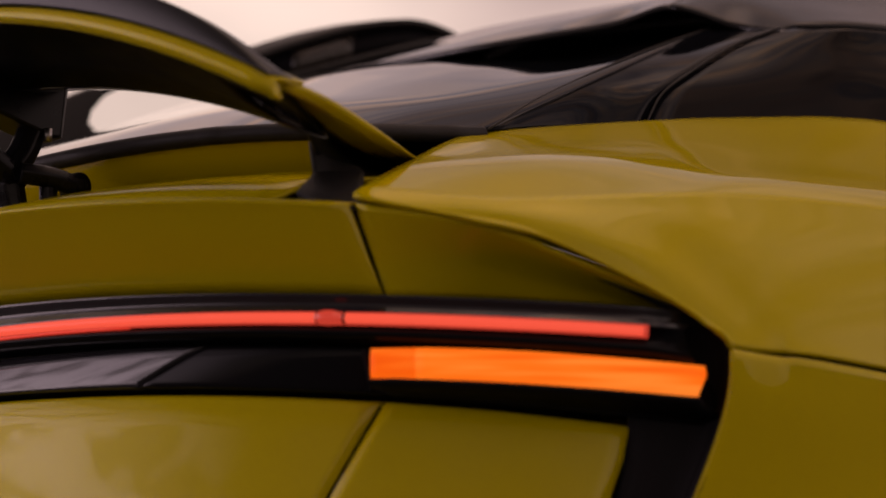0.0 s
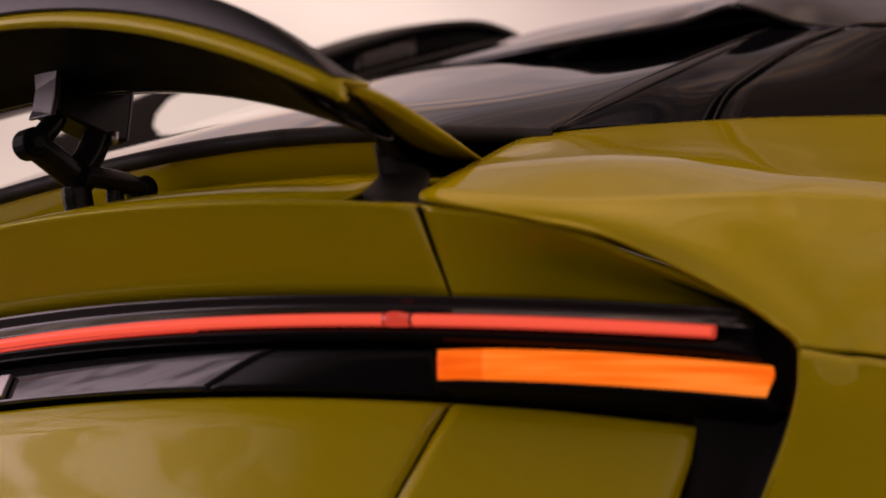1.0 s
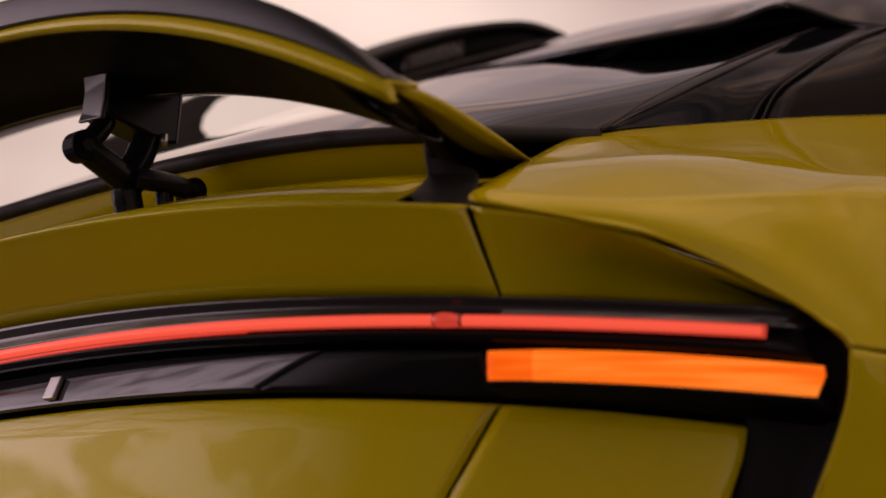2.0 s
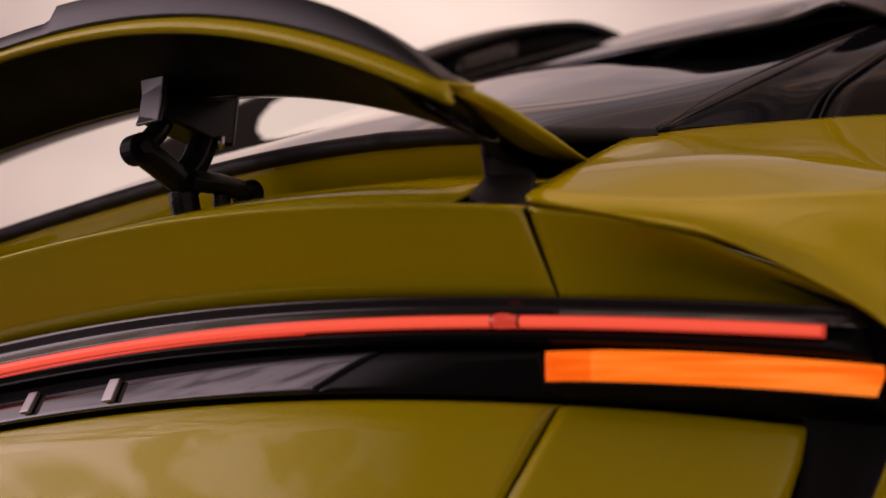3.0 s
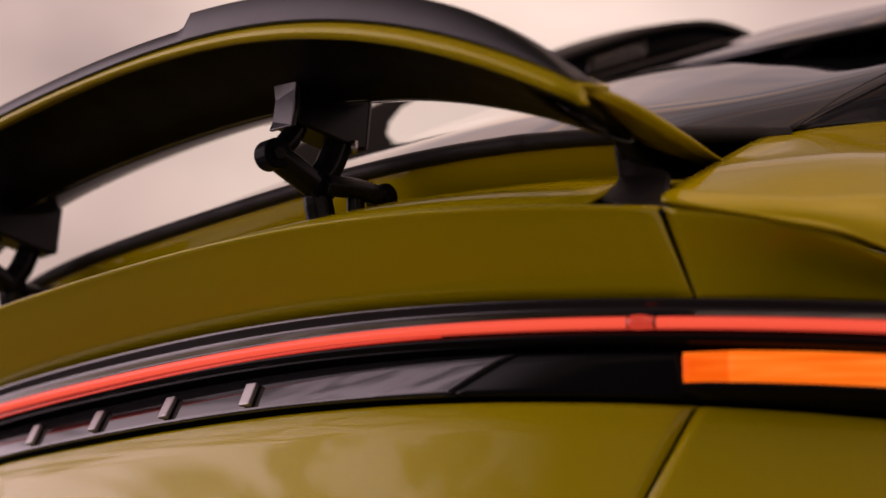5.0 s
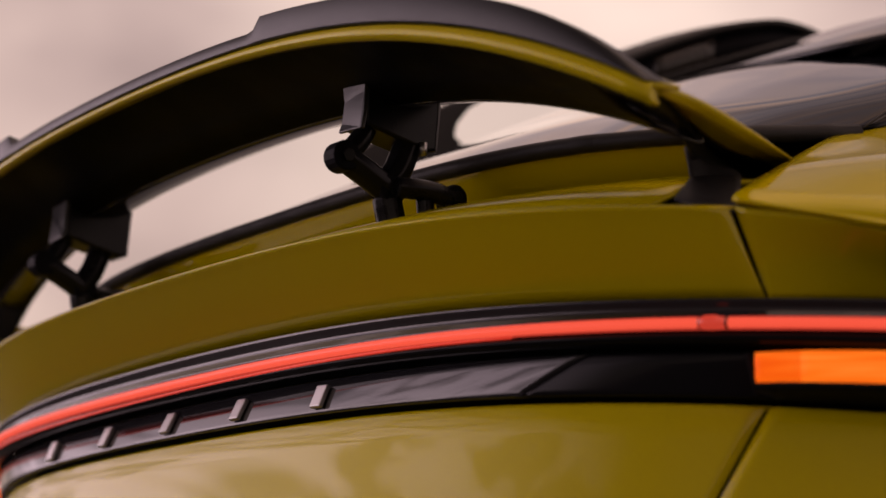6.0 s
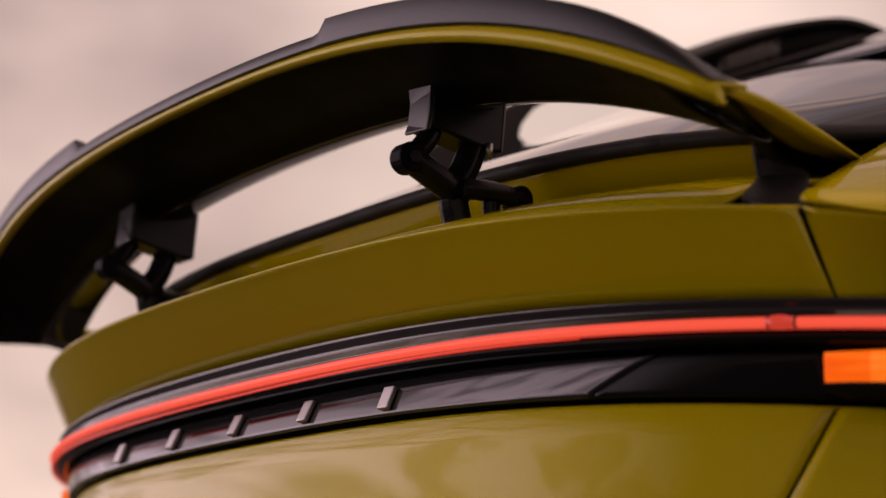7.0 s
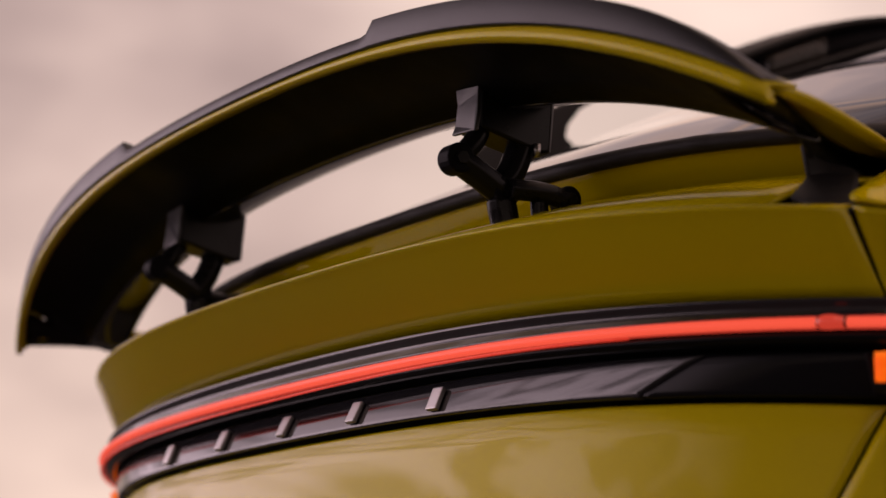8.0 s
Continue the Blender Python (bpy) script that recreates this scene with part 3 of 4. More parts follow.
# badge: five plain silver blocks
for i in range(5):
    x = (i - 2) * 0.1480 - 0.0215
    c = strip_row(0.800, 0.0012)(x)
    u = (strip_row(0.62, -0.0059)(x) - strip_row(0.92, 0.0046)(x)).normalized()
    r = (bar_row(0.775, 0.01)(x + 0.01) - bar_row(0.775, 0.01)(x - 0.01)).normalized()
    d = r.cross(u).normalized()
    d = d if d.y < 0 else -d
    w, h = 0.0085, 0.0115
    bm = solid([c - w * r - h * u, c + w * r - h * u, c + w * r + h * u, c - w * r + h * u], 0.005 * d)
    part("badge_block", bm, CHROME, bar, "raised silver badge block", smooth=False, bevel=0.0012)

# ---- bumper ----
def down(k, out, drop):
    return lambda x: BOT(x) + Vector((0, -out, -drop))


BUMP = [down(0, -0.006, 0.003), down(0, -0.001, 0.0042), down(0, 0.0008, 0.0068), down(0, 0.0045, 0.03), down(0, 0.0120, 0.08), down(0, 0.019, 0.14), down(0, 0.022, 0.22), down(0, 0.00, 0.34), down(0, -0.07, 0.52)]


def slant(k):
    """How far out the lower tailgate reaches at each row: the gap leans inwards."""
    return 0.7325 - 0.36 * k


drops = (0.003, 0.0042, 0.0068, 0.03, 0.08, 0.14, 0.22, 0.34, 0.52)
centre = [[c(x) for x in span(-slant(d), slant(d), 130)] for c, d in zip(BUMP, drops)]
panel("lower_tailgate", centre, PAINT, car, (0, -1, 0.2), "yellow lower tailgate skin")
for s in (1, -1):
    reach = (0.874, 0.875, 0.876, 0.875, 0.868, 0.854, 0.845, 0.84, 0.80)
    gr = [[c(s * x) - Vector((0, 0, 0.03 * max(0, abs(x) - 0.80))) for x in span(slant(d) + 0.0035, e, 16)] for c, d, e in zip(BUMP, drops, reach)]
    panel("bumper_corner", gr, PAINT, car, (0, -1, 0.2), "yellow bumper corner")
part("diffuser", sheet(across([down(0, -0.05, 0.52), down(0, -0.12, 0.62), down(0, -0.5, 0.66)], -0.84, 0.84, 20)), SATIN, car, "black lower diffuser", thick=0.01)

# dark structure behind the outer panels
liner = across([lambda x: TOP(x) + Vector((0, 0.045, 0.005)), lambda x: BOT(x) + Vector((0, 0.045, 0.0)), lambda x: BOT(x) + Vector((0, 0.06, -0.20)), lambda x: BOT(x) + Vector((0, 0.12, -0.50))], -0.84, 0.84, 30)
panel("tail_frame", liner, MATT, car, (0, -1, 0), "black structure behind the bumper")

# ---- raised rear spoiler ----
WEND = 0.778
spoiler = tagged(new("rear_spoiler"), "raised rear spoiler on two folding struts")
spoiler.parent = car
rim = across([lambda x: WING_TOP(x) + Vector((0, 0.03, 0.003)), lambda x: WING_TOP(x) + Vector((0, 0.004, 0.001)), WING_TOP, blend(WING_TOP, WING_LOW, 0.5, 0.002), WING_LOW, lambda x: WING_LOW(x) + Vector((0, 0.008, 0.0))], -WEND, WEND, 70)
panel("blade_edge", rim, PAINT, spoiler, (0, -1, 0), "yellow trailing edge of the spoiler")
skin = across([lambda x: WING_TOP(x) + Vector((0, 0.03, 0.003)), lambda x: WING_TOP(x).lerp(WING_FRONT(x), 0.6) + Vector((0, 0, 0.020)), lambda x: WING_FRONT(x) + Vector((0, -0.004, 0.008))], -0.688, 0.688, 60)
panel("blade_top", skin, PAINT, spoiler, (0, 0, 1), "yellow top of the spoiler")
under = across([lambda x: WING_LOW(x) + Vector((0, 0.006, 0.001)), lambda x: WING_LOW(x).lerp(WING_FRONT(x), 0.10) + Vector((0, 0, 0.010)), lambda x: WING_LOW(x).lerp(WING_FRONT(x), 0.5) + Vector((0, 0, -0.004)), lambda x: WING_FRONT(x) + Vector((0, -0.050, -0.0095 + 0.0175 * (x / 0.7) ** 6))], -0.700, 0.700, 70)
panel("blade_underside", under, UNDER, spoiler, (0, 0, -1), "black underside of the spoiler", 0.003)


nose = across([lambda x, a=a, c=c: WING_FRONT(x) + Vector((0, a, c - 0.35 * min(0, a) * (x / 0.7) ** 6)) for a, c in ((-0.051, -0.0094), (-0.040, -0.0086), (-0.030, -0.0072), (-0.020, -0.0053), (-0.010, -0.0028), (-0.003, -0.0004), (0.0008, 0.003), (0, 0.008))], -0.700, 0.700, 70)
panel("blade_nose", nose, GLOSS, spoiler, (0, 1, -0.5), "gloss black leading edge of the spoiler", 0.003)


def lip_height(x):
    a = abs(x)
    if a < 0.275:
        return 0.013
    if a < 0.288:
        return 0.013 + 0.014 * (a - 0.275) / 0.013
    return 0.027 * (1 - max(0.0, (a - 0.60) / 0.178) ** 3)


LIP = [[WING_TOP(x) + Vector((0, o - 0.002, 0.0015 + k * max(0.0015, lip_height(x)))) for x in span(-0.776, 0.776, 140)] for o, k in ((0.004, 0), (0.0005, 0.03), (0.0003, 0.08), (0.0015, 0.5), (0.0030, 0.93), (0.0036, 0.98), (0.0050, 1.0), (0.016, 0.92), (0.03, 0.1), (0.03, 0))]
part("gurney_lip", sheet(LIP + [LIP[0]]), CARBON, spoiler, "stepped dark lip on the spoiler")
# end arms of the spoiler
for s in (1, -1):
    top = [(0.7725, 0.006, 1.0795), (0.745, 0.075, 1.0805), (0.708, 0.155, 1.0775), (0.668, 0.238, 1.072), (0.63, 0.31, 1.075)]
    edge = [(0.772, 0.006, 1.070), (0.742, 0.068, 1.0725), (0.705, 0.148, 1.071), (0.665, 0.229, 1.071), (0.627, 0.302, 1.073)]
    low = [(0.747, 0.033, 1.075), (0.698, 0.097, 1.074), (0.648, 0.166, 1.072), (0.605, 0.247, 1.077), (0.561, 0.334, 1.083)]
    foot = [(0.744, 0.038, 1.073), (0.687, 0.103, 1.063), (0.648, 0.158, 1.052), (0.625, 0.223, 1.051), (0.602, 0.295, 1.056)]
    under_edge = [tuple(Vector(a).lerp(Vector(b), 0.03)) for a, b in zip(edge, low)]
    ins = [(p[0] - 0.03, p[1] + 0.006, p[2] + (0.010 if i else -0.004)) for i, p in enumerate(top)]
    gr = net([ins, top, edge, under_edge], 6, 4)
    panel("end_arm", gr if s > 0 else mirrored(gr), PAINT, spoiler, (s, -0.4, 0.3), "yellow end of the spoiler", 0.002)
    split = [tuple(Vector(a).lerp(Vector(b), k)) for a, b, k in zip(under_edge, low, (0.95, 0.85, 0.70, 0.55, 0.5))]
    gr = net([under_edge, split], 6, 5)
    panel("end_arm_flank", gr if s > 0 else mirrored(gr), PAINT, spoiler, (s * 0.3, -0.2, -1), "yellow lower face of the spoiler end", 0.002)
    # the recess's dark reflection in the flank, put in as a black strip
    gr = net([split, low], 6, 3)
    panel("end_arm_dark_reflection", gr if s > 0 else mirrored(gr), UNDER, spoiler, (s * 0.3, -0.2, -1), "black strip standing in for the dark reflection on the spoiler end", 0.002)
    corner = [WING_TOP(0.778) + Vector((0, 0.001, 0)), WING_TOP(0.778).lerp(WING_LOW(0.778), 0.5), WING_LOW(0.778)]
    gr = net([corner, [Vector(top[0]), Vector(edge[0]), Vector(under_edge[0]) + Vector((0, 0, -0.003))]], 4, 4)
    panel("blade_corner", gr if s > 0 else mirrored(gr), PAINT, spoiler, (s, -0.5, 0), "yellow corner where edge and end arm meet", 0.002)
    # black sheet added for the dark between spoiler end and boot
    gr = net([low, foot], 6, 4)
    panel("arm_dark_fill", gr if s > 0 else mirrored(gr), RUBBER, spoiler, (s * 0.6, -0.5, -0.2), "black sheet added for the dark below the spoiler end", 0.002)
    inner = [WING_LOW(0.699) + Vector((0, 0.006, 0.002)), WING_LOW(0.699).lerp(WING_FRONT(0.699), 0.5) + Vector((0, 0, 0.002)), WING_FRONT(0.699) + Vector((0, 0, 0.004))]
    web = net([inner, [Vector((0.773, 0.004, 1.0690)), Vector((0.737, 0.055, 1.0685)), Vector((0.694, 0.110, 1.0630))]], 5, 4)
    panel("end_web", web if s > 0 else mirrored(web), UNDER, spoiler, (0, 0, -1), "black web inside the spoiler end", 0.002)
    # rubber boot at the spoiler's foot
    boot = [[(0.664, 0.123, 1.068), (0.665, 0.143, 1.058), (0.679, 0.163, 1.050)], [(0.664, 0.127, 1.042), (0.671, 0.144, 1.045), (0.686, 0.163, 1.044)], [(0.680, 0.096, 1.017), (0.703, 0.108, 1.014), (0.722, 0.130, 1.018)], [(0.693, 0.097, 1.012), (0.720, 0.101, 1.002), (0.740, 0.108, 0.997)]]
    boot = [[Vector(p) for p in r] for r in boot]
    folds = [boot[0]]
    for r, q, z in zip(boot, boot[1:], boot[2:]):
        folds += [[a.lerp(b, 0.9) for a, b in zip(r, q)], [b.lerp(c, 0.1) for b, c in zip(q, z)]]
    bg = net(folds + [boot[3]], 5, 4)
    panel("rubber_boot", bg if s > 0 else mirrored(bg), RUBBER, car, (0, -1, 0.5), "black rubber boot at the spoiler's foot")


def strut(sign):
    """One folding strut: a bracket under the blade and two jointed arms."""
    def P(x, y, z):
        return Vector((sign * x, y, z))
    holder = tagged(new("spoiler_strut"), "black folding strut under the spoiler")
    holder.parent = car
    b = solid([P(0.345, 0.008, 1.205), P(0.345, 0.008, 1.133), P(0.345, 0.040, 1.125), P(0.345, 0.076, 1.117), P(0.345, 0.086, 1.119), P(0.345, 0.088, 1.175)], (sign * -0.040, 0, 0))
    part("bracket", b, STRUT, holder, "black bracket under the blade", smooth=False, bevel=0.003)
    f = solid([P(0.297, 0.004, 1.192), P(0.303, 0.005, 1.178), P(0.307, 0.005, 1.160), P(0.306, 0.003, 1.140), P(0.304, 0.001, 1.131), P(0.343, 0.002, 1.129), P(0.344, 0.004, 1.145), P(0.343, 0.005, 1.165), P(0.346, 0.005, 1.190)], (0, 0.005, 0))
    part("bracket_face", f, FACE, holder, "satin grey face of the bracket", smooth=False, bevel=0.0015)
    for path, r in (((P(0.328, 0.020, 1.142), P(0.33, 0.010, 1.122), P(0.33, -0.006, 1.103)), 0.0110), ((P(0.33, -0.006, 1.102), P(0.33, 0.018, 1.090), P(0.33, 0.042, 1.077)), 0.0140),
                    ((P(0.33, 0.064, 1.13), P(0.33, 0.052, 1.100), P(0.33, 0.040, 1.078), P(0.33, 0.046, 1.045)), 0.0145), ((P(0.345, 0.040, 1.078), P(0.35, 0.070, 1.078), P(0.352, 0.096, 1.074)), 0.0105),
                    ((P(0.345, 0.072, 1.076), P(0.345, 0.074, 1.048)), 0.009)):
        part("arm", tube(crom(path, 4), r, 8), STRUT, holder, smooth=False, bevel=0.0025)
    for c, r in ((P(0.33, -0.010, 1.102), 0.0165), (P(0.33, 0.041, 1.078), 0.0165), (P(0.348, 0.098, 1.074), 0.0140)):
        part("pivot", tube([c + Vector((-0.009, 0, 0)), c + Vector((0.012, 0, 0))], 0.88 * r, 20), UNDER, holder, smooth=False, bevel=0.002)
        part("pivot_bolt", tube([c + sign * Vector((0.011, 0, 0)), c + sign * Vector((0.015, 0, 0))], 0.42 * r, 6), STRUT, holder, smooth=False, bevel=0.0008)
    part("bracket_flange", solid([P(0.346, 0.0860, 1.176), P(0.346, 0.0890, 1.176), P(0.346, 0.0842, 1.118), P(0.346, 0.0820, 1.118)], (sign * -0.042, 0, 0)), FACE, holder, "grey end flange of the bracket", smooth=False, bevel=0.0008)
    part("pin", tube([P(0.347, 0.068, 1.112), P(0.347, 0.068, 1.124)], 0.004, 10), CHROME, holder, "bright pin")


for s in (1, -1):
    strut(s)

# ---- rear window, roof and pillars ----
glass_rows = []
sealpts = [tuple(SEAL(x) + Vector((0, 0.012, 0.001))) for x in (0.0, 0.15, 0.30, 0.43, 0.53)] + [(0.600, 0.215, 1.106), (0.608, 0.372, 1.131)]
lippts = [(0.0, 0.665, 1.360), (0.107, 0.683, 1.357), (0.174, 0.700, 1.352), (0.226, 0.724, 1.347), (0.280, 0.745, 1.340), (0.370, 0.802, 1.339), (0.459, 0.848, 1.361)]
for v, crown in ((0, 0), (0.2, 0.012), (0.4, 0.014), (0.6, 0.015), (0.8, 0.013), (1, 0)):
    right = [Vector(a).lerp(Vector(b), v) + Vector((0, 0, crown * (1 - 0.85 * (i / 6) ** 2))) for i, (a, b) in enumerate(zip(sealpts, lippts))]
    glass_rows.append([Vector((-p.x, p.y, p.z)) for p in right[:0:-1]] + right)
panel("rear_window", net(glass_rows, 6, 6), GLASS, car, (0, -0.5, 1), "dark tinted rear window", 0.004)
mid_run = [SEAL(x) + Vector((0, 0.012, 0.001)) for x in span(-0.53, 0.53, 24)]
full = [Vector((-p[0], p[1], p[2])) for p in sealpts[:4:-1]] + mid_run + [Vector(p) for p in sealpts[5:]]
part("window_seal", tube([p + Vector((0, -0.004, -0.0035)) for p in crom(full, 4)], 0.0080, 10), RUBBER, car, "black rubber seal under the rear window")
part("recess_seal", tube([SEAL(x) + Vector((0, 0.006, -0.0030)) for x in span(-0.636, 0.636, 40)], 0.0078, 10), RUBBER, car, "black rubber seal along the top of the upstand")
roof_half = []
roof_half.append([(0.0, 0.667, 1.3625), (0.12, 0.686, 1.3590), (0.224, 0.688, 1.352), (0.308, 0.719, 1.356), (0.388, 0.771, 1.367), (0.447, 0.801, 1.381), (0.496, 0.854, 1.358), (0.568, 0.847, 1.337)])
roof_half.append([(0.0, 0.757, 1.399), (0.10, 0.781, 1.405), (0.178, 0.815, 1.415), (0.255, 0.859, 1.425), (0.325, 0.893, 1.434), (0.399, 0.919, 1.432), (0.480, 0.918, 1.403), (0.599, 0.865, 1.340)])
roof_half.append([(0.0, 1.000, 1.493), (0.10, 1.020, 1.493), (0.178, 1.046, 1.493), (0.255, 1.068, 1.493), (0.336, 1.089, 1.491), (0.419, 1.096, 1.478), (0.515, 1.059, 1.423), (0.628, 0.963, 1.351)])
roof_half.append([(0.0, 1.420, 1.528), (0.13, 1.420, 1.527), (0.22, 1.420, 1.524), (0.31, 1.410, 1.518), (0.40, 1.400, 1.508), (0.48, 1.380, 1.488), (0.57, 1.340, 1.443), (0.660, 1.29, 1.380)])
roof_half.append([(0.0, 1.850, 1.538), (0.14, 1.850, 1.536), (0.25, 1.850, 1.531), (0.35, 1.850, 1.522), (0.43, 1.840, 1.508), (0.51, 1.83, 1.486), (0.60, 1.81, 1.446), (0.672, 1.79, 1.392)])
roof_half.append([(0.0, 2.600, 1.480), (0.15, 2.600, 1.478), (0.27, 2.600, 1.472), (0.36, 2.600, 1.462), (0.44, 2.600, 1.446), (0.50, 2.60, 1.428), (0.56, 2.60, 1.398), (0.61, 2.60, 1.356)])
roof_half.append([(0.0, 3.500, 1.100), (0.17, 3.492, 1.098), (0.30, 3.480, 1.095), (0.42, 3.460, 1.089), (0.55, 3.420, 1.080), (0.62, 3.395, 1.070), (0.69, 3.35, 1.056), (0.75, 3.30, 1.040)])
roof_rows = [[Vector((-p[0], p[1], p[2])) for p in r[:0:-1]] + [Vector(p) for p in r] for r in roof_half]
roof_grid = net(roof_rows, 6, 6)
panel("roof", [r[12:73] for r in roof_grid], GLOSS, car, (0, 0, 1), "gloss black roof with an overhanging rear edge", 0.006)
for r0, r1, way in ((72, 85, 1), (0, 13, -1)):
    panel("roof_rail", [r[r0:r1] for r in roof_grid], RAIL, car, (way, -0.3, 0.6), "satin black rail along the roof side", 0.006)
shade_rows = [lippts[:-1] + [lippts[-1]], [(x, y + 0.05, z + 0.001) for x, y, z in lippts], [(0.0, 0.76, 1.37), (0.09, 0.77, 1.366), (0.18, 0.79, 1.365), (0.26, 0.81, 1.365), (0.35, 0.84, 1.365), (0.44, 0.88, 1.365), (0.52, 0.95, 1.360)]]
shade_rows = [[Vector((-p[0], p[1], p[2])) for p in r[:0:-1]] + [Vector(p) for p in r] for r in shade_rows]
panel("roof_recess", net(shade_rows, 6, 4), MATT, car, (0, -1, 0.5), "matt black recess under the roof edge", 0.003)
for s in (1, -1):
    # gloss pillar between rear window and side window
    pil = [[(0.609, 0.372, 1.132), (0.563, 0.482, 1.191), (0.519, 0.605, 1.251), (0.486, 0.725, 1.307), (0.461, 0.849, 1.362)],
           [(0.567, 0.524, 1.168), (0.553, 0.579, 1.218), (0.524, 0.662, 1.266), (0.500, 0.763, 1.314), (0.499, 0.857, 1.354)],
           [(0.573, 0.622, 1.190), (0.568, 0.648, 1.224), (0.567, 0.680, 1.249), (0.561, 0.766, 1.302), (0.566, 0.839, 1.337)]]
    gr = net(pil, 6, 5)
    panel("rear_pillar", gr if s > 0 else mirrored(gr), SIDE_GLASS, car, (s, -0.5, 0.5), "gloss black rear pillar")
    sg = []
    sg.append([(0.575, 0.626, 1.190), (0.570, 0.652, 1.224), (0.569, 0.684, 1.249), (0.563, 0.770, 1.302), (0.568, 0.843, 1.337)])
    sg.append([(0.628, 0.787, 1.212), (0.620, 0.796, 1.244), (0.612, 0.807, 1.272), (0.603, 0.827, 1.306), (0.602, 0.857, 1.333)])
    sg.append([(0.667, 0.894, 1.221), (0.660, 0.904, 1.251), (0.653, 0.914, 1.282), (0.642, 0.934, 1.317), (0.635, 0.952, 1.343)])
    sg.append([(0.775, 1.160, 1.205), (0.765, 1.175, 1.240), (0.745, 1.200, 1.280), (0.715, 1.230, 1.325), (0.658, 1.280, 1.373)])
    sg.append([(0.830, 1.700, 1.180), (0.800, 1.720, 1.240), (0.760, 1.740, 1.290), (0.710, 1.76, 1.340), (0.670, 1.79, 1.386)])
    sg.append([(0.830, 2.600, 1.140), (0.800, 2.600, 1.200), (0.760, 2.600, 1.255), (0.710, 2.60, 1.300), (0.605, 2.60, 1.352)])
    sg.append([(0.810, 3.300, 1.060), (0.800, 3.300, 1.058), (0.790, 3.300, 1.055), (0.780, 3.30, 1.050), (0.750, 3.30, 1.042)])
    line = crom([Vector((s * (x + 0.002), y + 0.0025, z + 0.001)) for x, y, z in pil[2]], 8)
    part("pillar_seal", tube(line, 0.0013, 10), RUBBER, car, "thin black seal behind the rear pillar")
    line = crom([Vector((s * (x + 0.0015), y, z)) for x, y, z in pil[0]], 8)
    part("glass_seal", tube(line, 0.0013, 8), RUBBER, car)
    gr = net(sg, 6, 6)
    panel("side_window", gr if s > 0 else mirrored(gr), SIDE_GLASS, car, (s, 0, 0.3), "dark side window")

# ---- roof pod and fin ----
def roof_pod():
    """A low pod that stands up from the roof edge: a thin lid over a dark lens band."""
    cx = -0.04
    top = [(0.546, 1.362), (0.589, 1.389), (0.657, 1.419), (0.728, 1.440), (0.775, 1.444), (0.825, 1.436), (0.88, 1.412)]
    line = crom([Vector((0, y, z)) for y, z in top], 6)
    centre = Vector((2.153, -1.086, 0.597))

    def back(row):
        return [centre.lerp(p, 1.1) for p in row]

    def half(y):
        return 0.115 * math.sqrt(max(0.0, 1 - (max(0.0, 0.74 - y) / 0.195) ** 2)) + 0.004

    lid = [[Vector((cx + k * half(p.y), p.y, p.z - 0.012 * k * k)) for k in (-1, -0.8, -0.5, -0.2, 0, 0.2, 0.5, 0.8, 1)] for p in line]
    pod = panel("sensor_pod", [back(r) for r in lid], SATIN, car, (0, -0.3, 1), "raised black sensor pod on the roof edge", 0.009)
    ring = [Vector((cx - 0.93 * half(p.y), p.y + 0.006, p.z - 0.018)) for p in line[::-1]] + [Vector((cx + 0.93 * half(p.y), p.y + 0.006, p.z - 0.018)) for p in line]
    foot = [Vector((p.x, p.y, min(p.z - 0.002, max(1.328, 1.339 + 0.40 * (p.y - 0.606))))) for p in ring]
    ring, foot = back(ring), back(foot)
    panel("lens_band", [ring, foot], UNDER, pod, (1, -1, 0), "dark lens band of the pod", 0.004)
    base = [Vector((p.x, p.y - 0.002, p.z + 0.004)) for p in foot]
    part("base_rim", tube(base, 0.005, 8), SATIN, pod, "black rim round the foot of the pod")
    for i0, i1 in ((37, 41), (43, 50)):
        pane = [[ring[i].lerp(foot[i], v) + Vector((0.003, -0.003, 0)) for i in range(i0, i1)] for v in (0.12, 0.5, 0.86)]
        panel("lens_window", pane, PODGLASS, pod, (1, -1, 0), "smoky window of the pod", 0.002)


roof_pod()


def roof_fin():
    x = -0.35
    edge = [(0.405, 1.309), (0.43, 1.309), (0.50, 1.355), (0.58, 1.400), (0.662, 1.438), (0.63, 1.412), (0.59, 1.385), (0.572, 1.362), (0.568, 1.345), (0.578, 1.338), (0.60, 1.330), (0.60, 1.25), (0.47, 1.20), (0.445, 1.262), (0.425, 1.290)]
    bm = solid([(x, y, z) for y, z in edge], (-0.03, 0, 0))
    part("roof_fin", bm, SATIN, car, "black swept fin beside the rear window", smooth=False, bevel=0.004)


roof_fin()

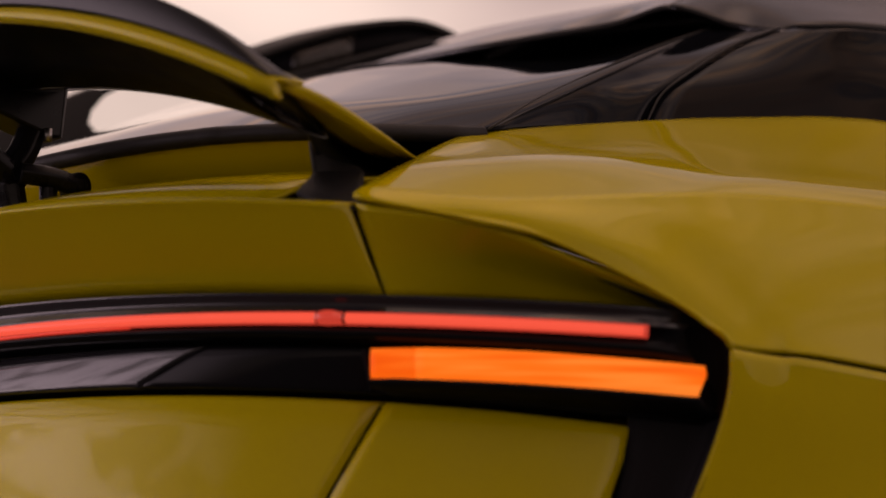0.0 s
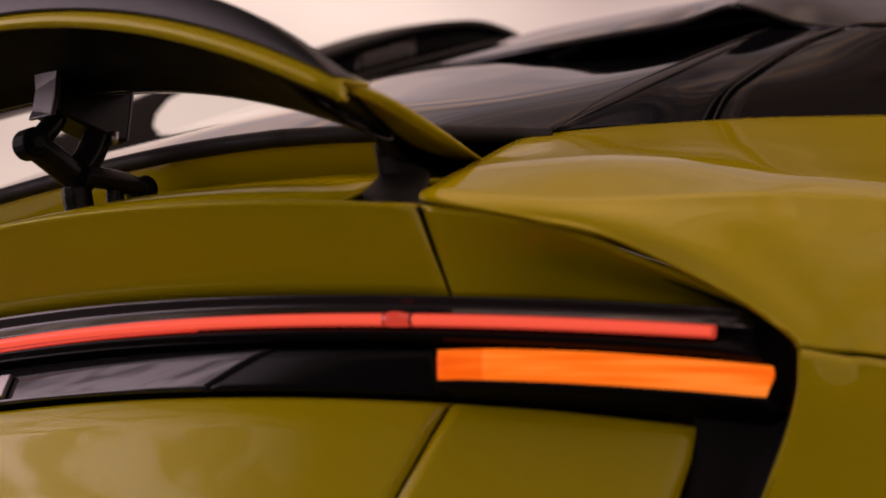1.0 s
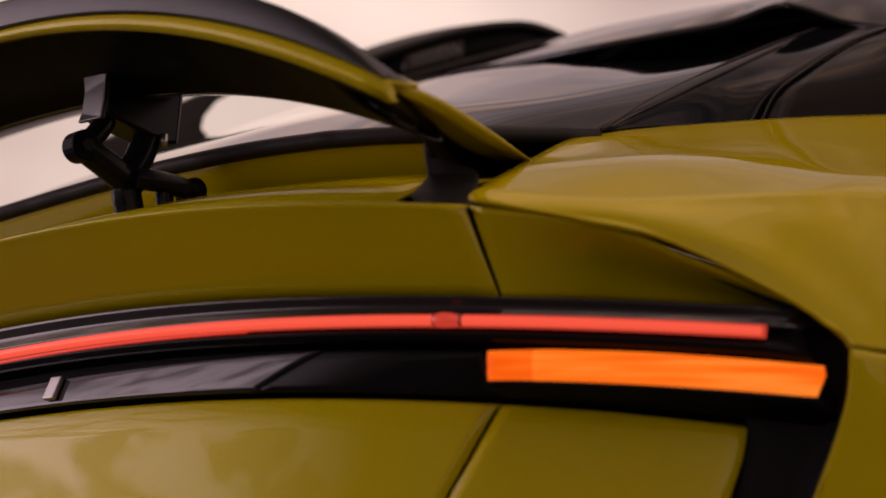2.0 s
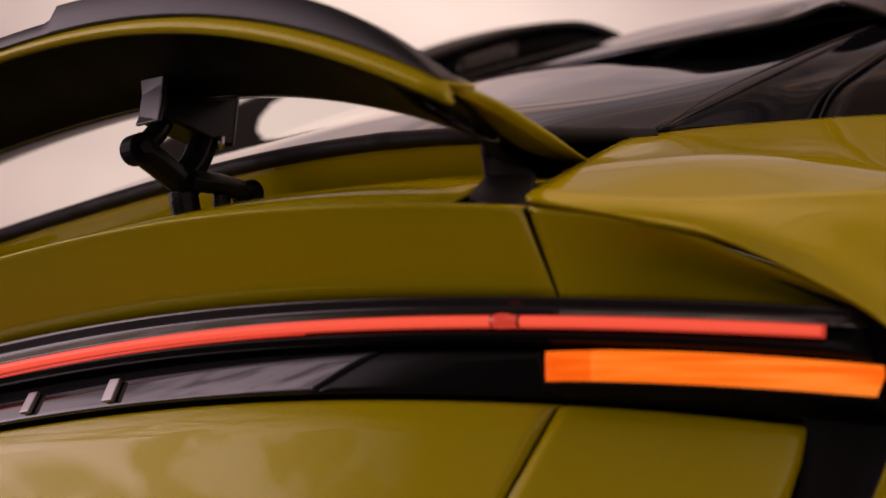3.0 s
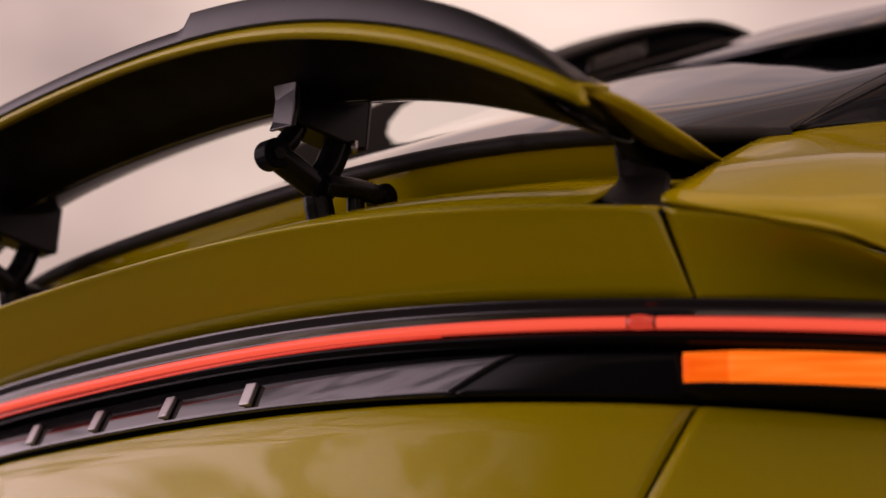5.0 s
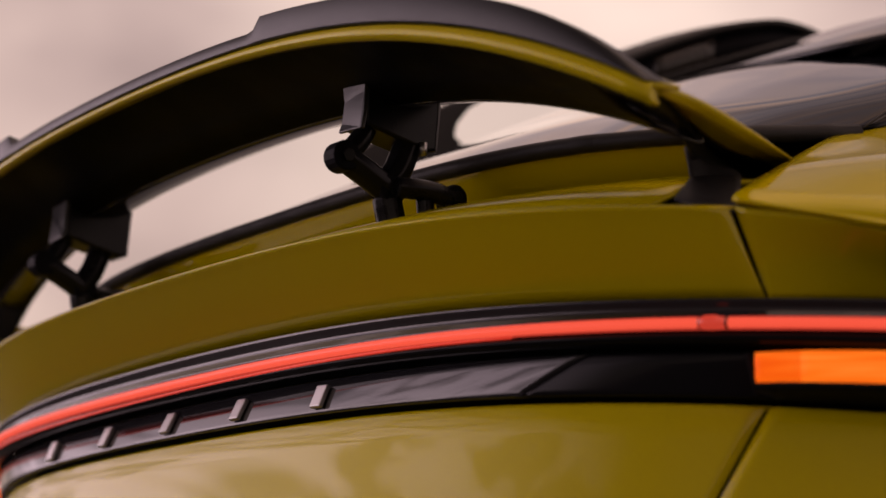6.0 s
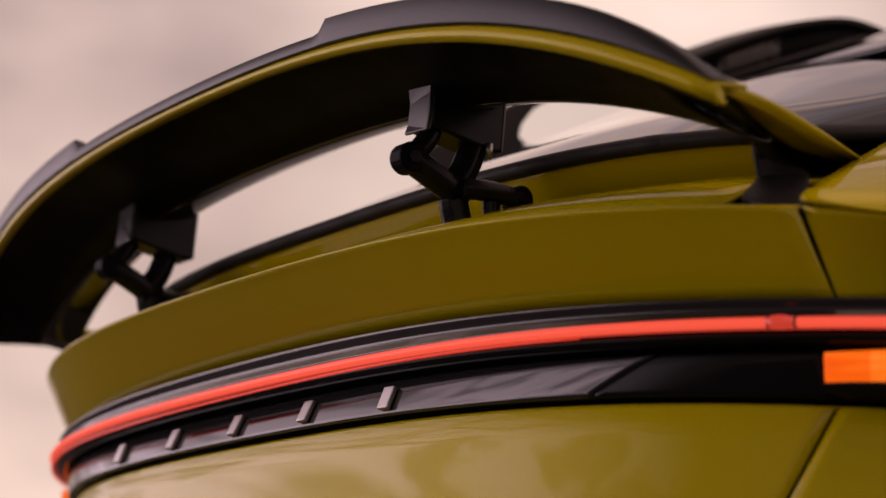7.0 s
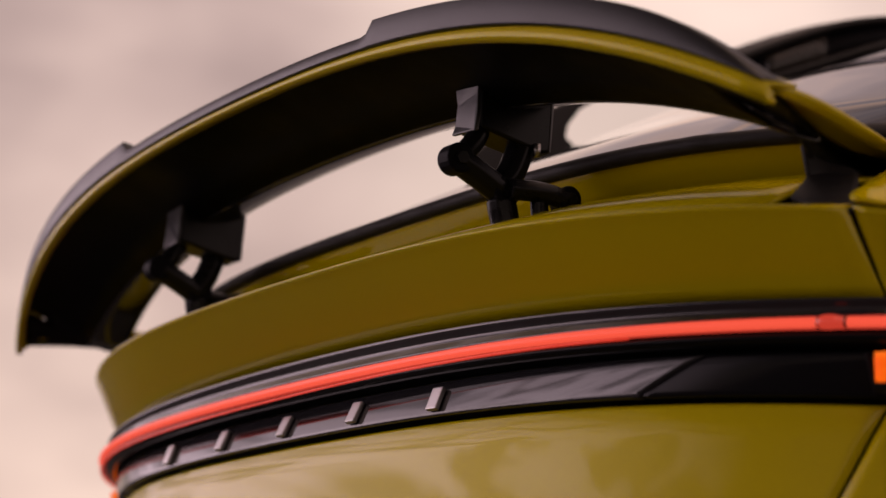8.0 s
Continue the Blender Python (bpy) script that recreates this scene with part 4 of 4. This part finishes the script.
# ---- the rest of the car, plain ----
for s in (1, -1):
    rows = []
    rows.append([(0.830, 1.60, 1.180), (0.84, 2.2, 1.160), (0.83, 2.8, 1.120), (0.81, 3.3, 1.055), (0.76, 4.2, 0.92), (0.62, 4.9, 0.74), (0.40, 5.08, 0.66)])
    rows.append([(0.965, 1.60, 1.050), (0.94, 2.2, 1.000), (0.94, 2.8, 0.980), (0.95, 3.3, 0.970), (0.93, 4.2, 0.86), (0.78, 4.9, 0.68), (0.45, 5.10, 0.60)])
    rows.append([(1.003, 1.60, 0.850), (0.96, 2.2, 0.820), (0.96, 2.8, 0.800), (0.99, 3.5, 0.800), (0.99, 4.2, 0.76), (0.85, 4.9, 0.58), (0.48, 5.12, 0.52)])
    rows.append([(0.985, 1.60, 0.600), (0.93, 2.2, 0.550), (0.93, 2.8, 0.550), (0.98, 3.5, 0.550), (0.98, 4.2, 0.55), (0.86, 4.9, 0.45), (0.48, 5.10, 0.42)])
    rows.append([(0.945, 1.60, 0.250), (0.92, 2.2, 0.200), (0.92, 2.8, 0.200), (0.94, 3.5, 0.220), (0.93, 4.2, 0.25), (0.82, 4.85, 0.22), (0.48, 5.0, 0.20)])
    gr = net(rows, 6, 5)
    panel("body_side", gr if s > 0 else mirrored(gr), PAINT, car, (s, 0, 0.2), "yellow body side")
hood = [[(0.75, 3.30, 1.040), (0.40, 3.44, 1.088), (0.0, 3.50, 1.100), (-0.40, 3.44, 1.088), (-0.75, 3.30, 1.040)],
        [(0.76, 4.20, 0.920), (0.40, 4.20, 0.95), (0.0, 4.2, 0.96), (-0.40, 4.20, 0.95), (-0.76, 4.20, 0.920)],
        [(0.62, 4.90, 0.740), (0.35, 4.95, 0.76), (0.0, 4.97, 0.77), (-0.35, 4.95, 0.76), (-0.62, 4.90, 0.740)],
        [(0.40, 5.08, 0.66), (0.2, 5.11, 0.66), (0.0, 5.12, 0.66), (-0.2, 5.11, 0.66), (-0.40, 5.08, 0.66)],
        [(0.48, 5.11, 0.52), (0.2, 5.13, 0.52), (0.0, 5.14, 0.52), (-0.2, 5.13, 0.52), (-0.48, 5.11, 0.52)],
        [(0.48, 5.00, 0.20), (0.2, 5.02, 0.20), (0.0, 5.03, 0.20), (-0.2, 5.02, 0.20), (-0.48, 5.00, 0.20)]]
panel("bonnet", net(hood, 6, 5), PAINT, car, (0, 0.3, 1), "yellow bonnet and nose")
floor_bm = solid([(-0.9, 0.4, 0.2), (0.9, 0.4, 0.2), (0.9, 4.8, 0.2), (-0.9, 4.8, 0.2)], (0, 0, 0.03))
part("underbody", floor_bm, SATIN, car, smooth=False)


def wheel(x, y):
    s = 1 if x > 0 else -1
    c = Vector((x, y, 0.365))
    prof = [(0.0, 0.24), (0.01, 0.345), (0.035, 0.362), (0.13, 0.365), (0.235, 0.362), (0.26, 0.345), (0.27, 0.24)]
    bm = bmesh.new()
    rings = [[c + Vector((-s * d, r * math.cos(a), r * math.sin(a))) for a in (2 * math.pi * k / 48 for k in range(49))] for d, r in prof]
    sheet(rings, bm)
    w = part("wheel", bm, TYRE, car, "black tyre on a dark rim")
    bm = bmesh.new()
    for k in range(10):
        a = 2 * math.pi * k / 10
        d = Vector((0, math.cos(a), math.sin(a)))
        e = Vector((0, -math.sin(a), math.cos(a)))
        o = c + Vector((-s * 0.03, 0, 0))
        solid([o + 0.03 * d - 0.02 * e, o + 0.25 * d - 0.012 * e, o + 0.25 * d + 0.012 * e, o + 0.03 * d + 0.02 * e], (-s * 0.03, 0, 0), bm)
    part("rim", bm, STEEL, w, "dark metal rim", smooth=False)


for x in (1.0, -1.0):
    for y in (1.05, 4.12):
        wheel(x, y)
